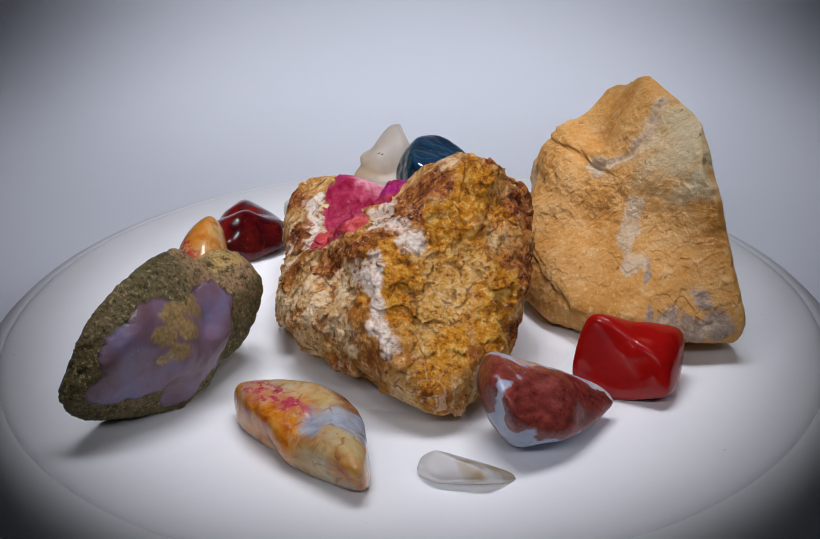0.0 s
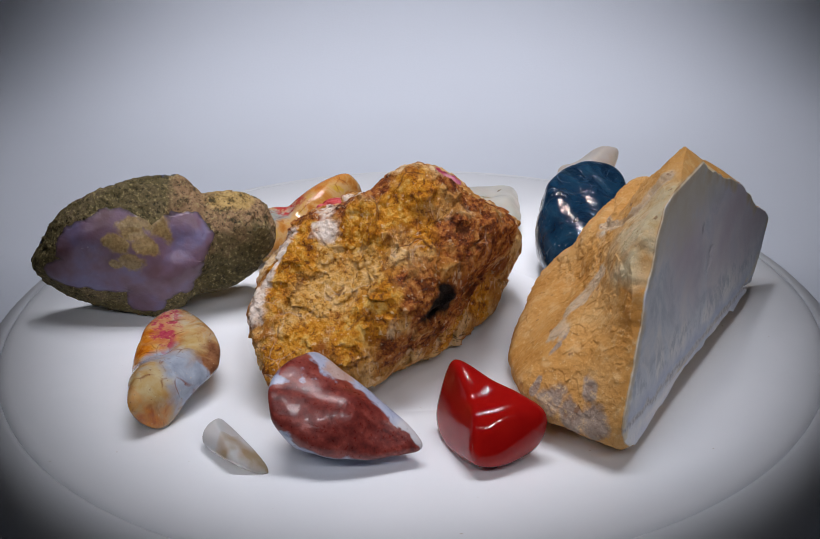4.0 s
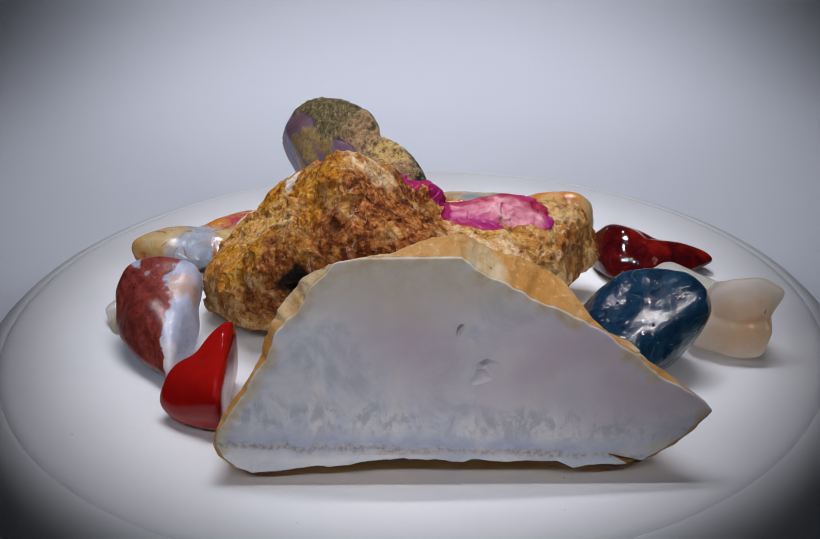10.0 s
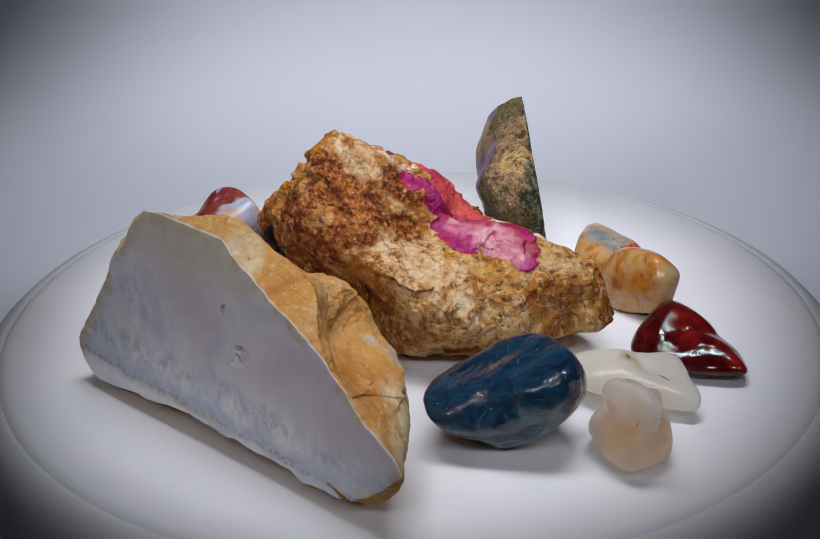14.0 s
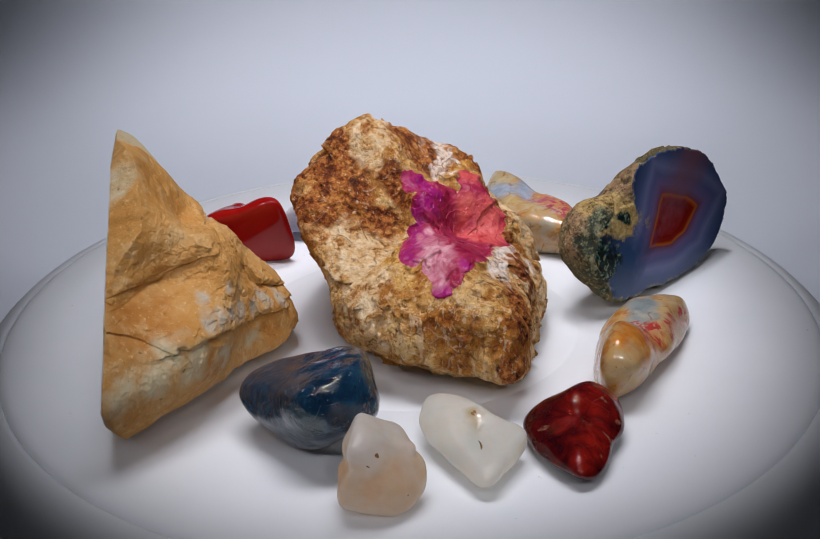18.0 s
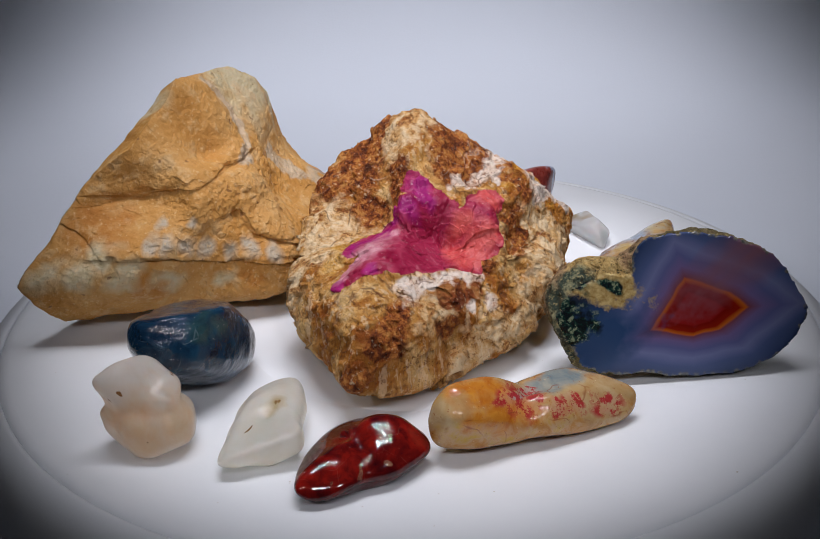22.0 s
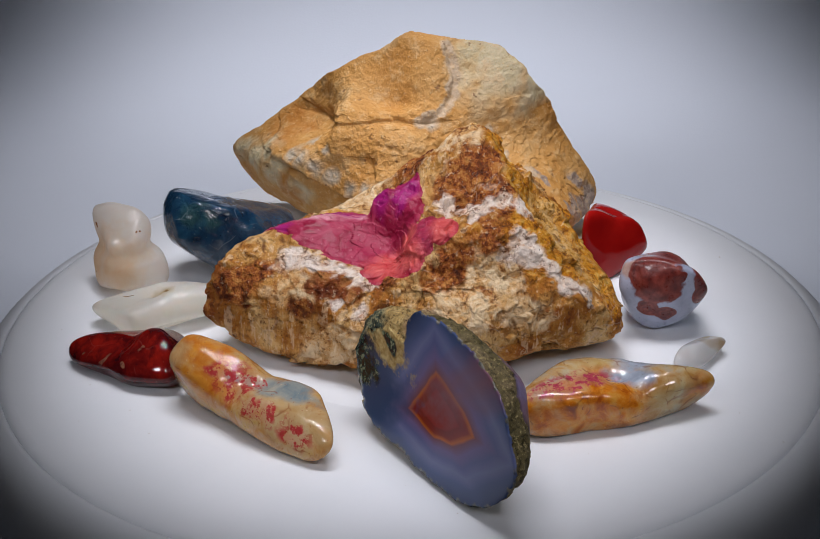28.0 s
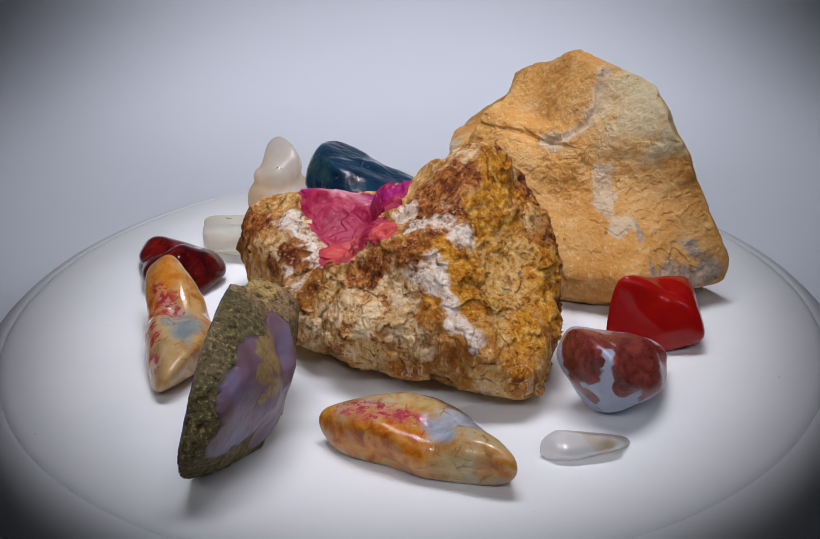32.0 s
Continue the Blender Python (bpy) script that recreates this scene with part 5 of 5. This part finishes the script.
def blue_pebble():
    s = pebble("blue", 6, 16.9, 9, [(-23, 68, 8.5), (149, 55, 20.2), (9, 40, 15.7), (-125, 45, 18.2), (89, 21, 23.4), (-30, 45, 24.5), (-170, 25, 18.8), (38, 14, 15.6), (-89, 38, 14.5), (124, 4, 22.5), (5, 5, 28.7), (-144, -4, 16.8), (77, -36, 15.3), (-54, -34, 21.7), (-173, -23, 18.3), (32, -57, 17.1), (-140, -61, 18.3), (122, -57, 14.7), (-39, -60, 18.4), (167, -62, 15.7)], 1.4, 0.28, 101)
    s.swell((0.2, 0, 0.2, 0.1, -0.2, 0.2, -0.5, -0.2, -0.1, -0.3, 0.1, -0.5, -0.5, -0.4, -0.7, -0.2, 0.3, -0.2, -0.4, -1.6, -0.3, -0.1, 0.1, -0.5, -0.7, 0, -0.8, -0.4, 0.1, 0.8, 0.8, -1.1, -1.2, 0.4, 0.1, 1.1, -0.3, 0.2, 0.8, -0.5, 0.2, 0.6, 0.6, 0.6, 0.2, 0.1, 0.5, 0.3))
    s.settle()
    s.mark("green", [(3.6, 17.5, 16.3, 4.8), (0.3, 19.7, 18.6, 3.3), (-13.6, 4.4, 29.8, 2.2), (-16.2, 7.4, 26.8, 3.6), (-16.2, -0.8, 25.5, 2.8)], 0.4, 4, 5)
    m = tumbled_material("deep_blue_agate", [(0.3, (0.004, 0.014, 0.034)), (0.5, (0.008, 0.032, 0.068)), (0.7, (0.015, 0.058, 0.105))],
                         [("green", [(0.3, (0.015, 0.04, 0.05)), (0.7, (0.03, 0.08, 0.09))], 0.5, 1.2)],
                         0.05, 0.3, 0.0, 0.002, 0.0008, (0.8, (0.40, 0.48, 0.52), (0.004, 0.012, 0.03)), (0.014, 0.014, 0.22, (0.30, 0.40, 0.46)), spec=0.6)
    placed(mesh_of("tumbled_stone", s, m), 16.4, 71.8, 6.2, "glossy deep blue polished agate with fine white scratches")


def carnelian_pebble():
    s = pebble("carnelian", 6, 7.0, 9, [(-50, 51, 11.1), (149, 65, 6.6), (23, 60, 7.6), (-149, 45, 12.6), (138, 37, 12.5), (-17, 40, 11.9), (173, 25, 9.1), (33, 31, 12.3), (-82, 13, 15.9), (139, 15, 18.1), (0, -1, 15.7), (-144, -11, 22.3), (76, -21, 28), (-55, -15, 16), (173, -50, 8.7), (40, -61, 10.7), (-126, -50, 14.1), (121, -61, 18.2), (6, -66, 9.8), (18, -79, 6.5)], 1.0, 0.05, 111)
    s.swell((-0.5, -0.3, -0.3, -0.8, 0, -0.8, -0.5, 0, -0.8, -0.4, -0.7, -1, 0, -0.8, -0.2, -0.3, -1.2, -0.4, -0.8, -0.1, -0.1, 0, 0, -0.1, -1.4, -0.5, 0.3, 0.9, 0.5, 0.2, 0.3, 0.5, 0.2, -0.3, 1.4, 0.7, 1.1, 0, 0.1, 1.3, 0.7, 0.6, 1.1, 0.4, 1.1, 0.7, 0.6, 1))
    s.settle()
    s.mark("glow", [(-1.4, 5, 12.5, 4.7), (2.4, -1.5, 14.5, 2.8), (0.7, 21.9, 7.2, 3), (-2.7, 13.4, 9.7, 1.9), (-5.1, 10.1, 9.6, 4.4), (-3.7, 17.4, 7.6, 3.5), (-2.2, 4.9, 12.2, 4.2), (-4.8, 15.8, 7.6, 3.6), (3.8, 3.2, 13, 4.4), (-8.4, -10.7, 11.1, 6.1)], 0.4, 5, 4)
    s.mark("speck", [(x, y, z, 0.6 * r) for x, y, z, r in [(-9.6, -0.2, 7.9, 1.7), (-8.9, 9.6, 6, 1.4), (-5.2, 17.7, 6.1, 1.1), (-6.5, -5.3, 12.6, 1.4), (-8.9, 9.5, 6, 1.4), (-8.7, 8.7, 7, 1.2), (-7.6, -4.3, 11.6, 1.4), (10.8, 4.6, 8.6, 1.3)]], 0.4, 5, 5)
    m = tumbled_material("dark_carnelian", [(0.3, (0.022, 0.002, 0.004)), (0.5, (0.055, 0.003, 0.004)), (0.7, (0.11, 0.006, 0.005))],
                         [("glow", [(0.35, (0.05, 0.003, 0.004)), (0.65, (0.24, 0.010, 0.006))], 0.6, 1.0), ("speck", [(0.4, (0.06, 0.008, 0.010)), (0.6, (0.24, 0.10, 0.06))], 0.2, 1.3)],
                         0.05, 0.0, 0.0, 0.003, 0.00012, (0.35, (0.34, 0.13, 0.10), (0.02, 0.004, 0.008)), (0.009, 0.02, 0.2, (0.30, 0.10, 0.08)), radius=(1, 0.15, 0.1), spec=0.4)
    placed(mesh_of("tumbled_stone", s, m), -55.3, 65.1, 5.2, "glossy dark red carnelian pebble with pale specks")


def milky_pebble():
    s = pebble("milky", 6, 11.4, 9, [(-99, 71, 15.1), (-159, 58, 13.4), (6, 48, 20.9), (-118, 36, 14.9), (111, 53, 17), (-31, 11, 13.2), (-168, 8, 12.8), (35, 4, 17), (-78, 22, 13.6), (136, 7, 8.9), (-6, 9, 8.4), (-140, 6, 11.9), (91, -16, 9.9), (-50, -2, 17), (162, -10, 12.8), (27, -20, 18.4), (-109, -20, 18.3), (97, -34, 14.1), (-20, -33, 11.8), (-172, -70, 11.4)] + [(17, -72, 11.2), (-72, -78, 13.2)], 1.5, 0.12, 121)
    s.swell((-1.4, -1.3, 0.4, -1.3, -0.4, 0.2, -0.5, 0.8, -0.4, 0.7, 1.3, -0.5, -1, -0.4, 0.4, 1.1, 0, 0.1, 0.2, -0.4, -0.7, -0.2, 0.9, 0.9, 0.2, -0.9, -0.3, -0.2, 0.2, 0.2, 0.6, 0.3, 0.3, -0.5, -0.2, 0.2, 0.5, 0.3, 0.3, 0, 0.3, 0.2, -0.3, 0.4, 0.3, 0, 0.2, -0.2))
    s.bite([(x, y, z, 2 * r) for x, y, z, r in [(3.7, 12.4, 19.4, 1.8), (8.1, 9.4, 19.8, 2.1), (-2.9, 8.8, 17.2, 2.2), (-6.7, 0.9, 23.1, 2.4), (6.1, 12.7, 20.6, 2), (-8.5, -4.1, 20.2, 2.1)]], 1.2)
    s.r = s.r * (1 - 0.2 * np.exp(-((s.points()[:, 2] - 15.5) / 3.5) ** 2))
    s.settle()
    s.mark("peach", [(-15.4, 18.6, 8.5, 7), (2.2, 14.6, 7.2, 5.9), (-11.3, -4, 9.4, 6.7), (1.3, 9.7, 9.6, 5.4), (-8.2, 4.8, 8.1, 5.4), (8.8, 4.7, 12.9, 7.1), (8.5, 1.8, 12.6, 7.5), (-11, -4.2, 11.8, 6.3)], 0.35, 4, 5)
    s.mark("brown", [(x, y, z, 0.4 * r) for x, y, z, r in [(-0.9, 9.5, 22.6, 1.2), (2, 12, 19.4, 0.7), (-3.3, -8.2, 21.5, 1.3), (-1.9, -9.4, 21.2, 1.2), (8.1, 9.7, 19.5, 1), (-0.5, 9.8, 22.9, 1), (-8.2, 4.8, 8.1, 0.4)]], 0.35, 4, 5)
    m = tumbled_material("milky_quartz", [(0.3, (0.94, 0.88, 0.81)), (0.7, (0.97, 0.92, 0.87))],
                         [("peach", [(0.3, (0.88, 0.62, 0.38)), (0.7, (0.92, 0.76, 0.58))], 0.7, 0.5), ("brown", [(0.35, (0.20, 0.06, 0.015)), (0.65, (0.50, 0.28, 0.12))], 0.3, 1.6)],
                         0.2, 0.3, 0.9, 0.014, 0.0002, glass=0.25, through=0.5)
    placed(mesh_of("tumbled_stone", s, m), -4.5, 100.4, 3.3, "upright milky pinkish quartz pebble with a waist and brown flecks")


def white_pebble():
    s = pebble("white", 6, 7.2, 9, [(-20, 70, 8.8), (101, 76, 5.7), (14, 48, 9.9), (-132, 53, 9.6), (97, 36, 19.3), (-27, 30, 24.3), (-174, 19, 19.3), (38, 25, 9.2), (-103, 11, 17.3), (140, -4, 21.4), (-7, -30, 14.4), (-131, 0, 10.5), (81, -28, 21.8), (-56, -39, 23.7), (158, -19, 14.2), (24, -67, 6.3), (-126, -69, 6.4), (148, -69, 9.7)], 1.2, 0.12, 131)
    s.swell((-0.6, -0.8, -0.5, -0.8, -0.7, -0.4, -0.9, -0.5, -0.3, -0.7, -0.2, -1, -0.5, -0.2, -0.7, -0.2, -0.8, -0.7, -0.3, -0.4, -0.1, -0.1, -0.6, 0.2, -0.6, -0.2, -0.3, 0.1, 0.3, 0.1, -0.3, 0.2, 0.5, 0.5, 0.1, -0.1, 0.5, 0.5, 0.4, 0.3, 0.6, 0.8, 0.5, 0.3, 0.6, 0.5, 0.7, 0.5))
    s.settle()
    s.mark("yellow", [(0.9, -2.9, 13.8, 2.3), (0.3, -2.3, 13.6, 1.7), (0.6, -1.7, 13.5, 1.4), (-9.8, 8.6, -2, 1.4)], 0.35, 4, 6)
    s.mark("brown", [(0, -3.9, 13.9, 0.6), (0.9, -2.6, 13.7, 0.6), (-2.6, 9.7, 10.5, 0.4)], 0.35, 4, 5)
    m = tumbled_material("white_chalcedony", [(0.3, (0.90, 0.86, 0.77)), (0.7, (0.94, 0.92, 0.86))],
                         [("yellow", [(0.3, (0.60, 0.48, 0.24)), (0.7, (0.66, 0.58, 0.42))], 0.6, 0.8), ("brown", [(0.35, (0.20, 0.10, 0.03)), (0.65, (0.45, 0.30, 0.12))], 0.2, 1.6)],
                         0.18, 0.35, 0.9, 0.012, 0.0002, glass=0.3, through=0.45)
    placed(mesh_of("tumbled_stone", s, m), -26.9, 75.0, 2.7, "flat creamy white polished pebble with a yellow fleck")


rock_specimen()
chalcedony_slab()
agate_nodule()
opal_pebble()
peach_pebble()
two_tone_pebble()
red_pebble()
clear_chip()
blue_pebble()
carnelian_pebble()
milky_pebble()
white_pebble()


def motions():
    for ob, rows in MOVING:
        walk(ob, rows)


motions()
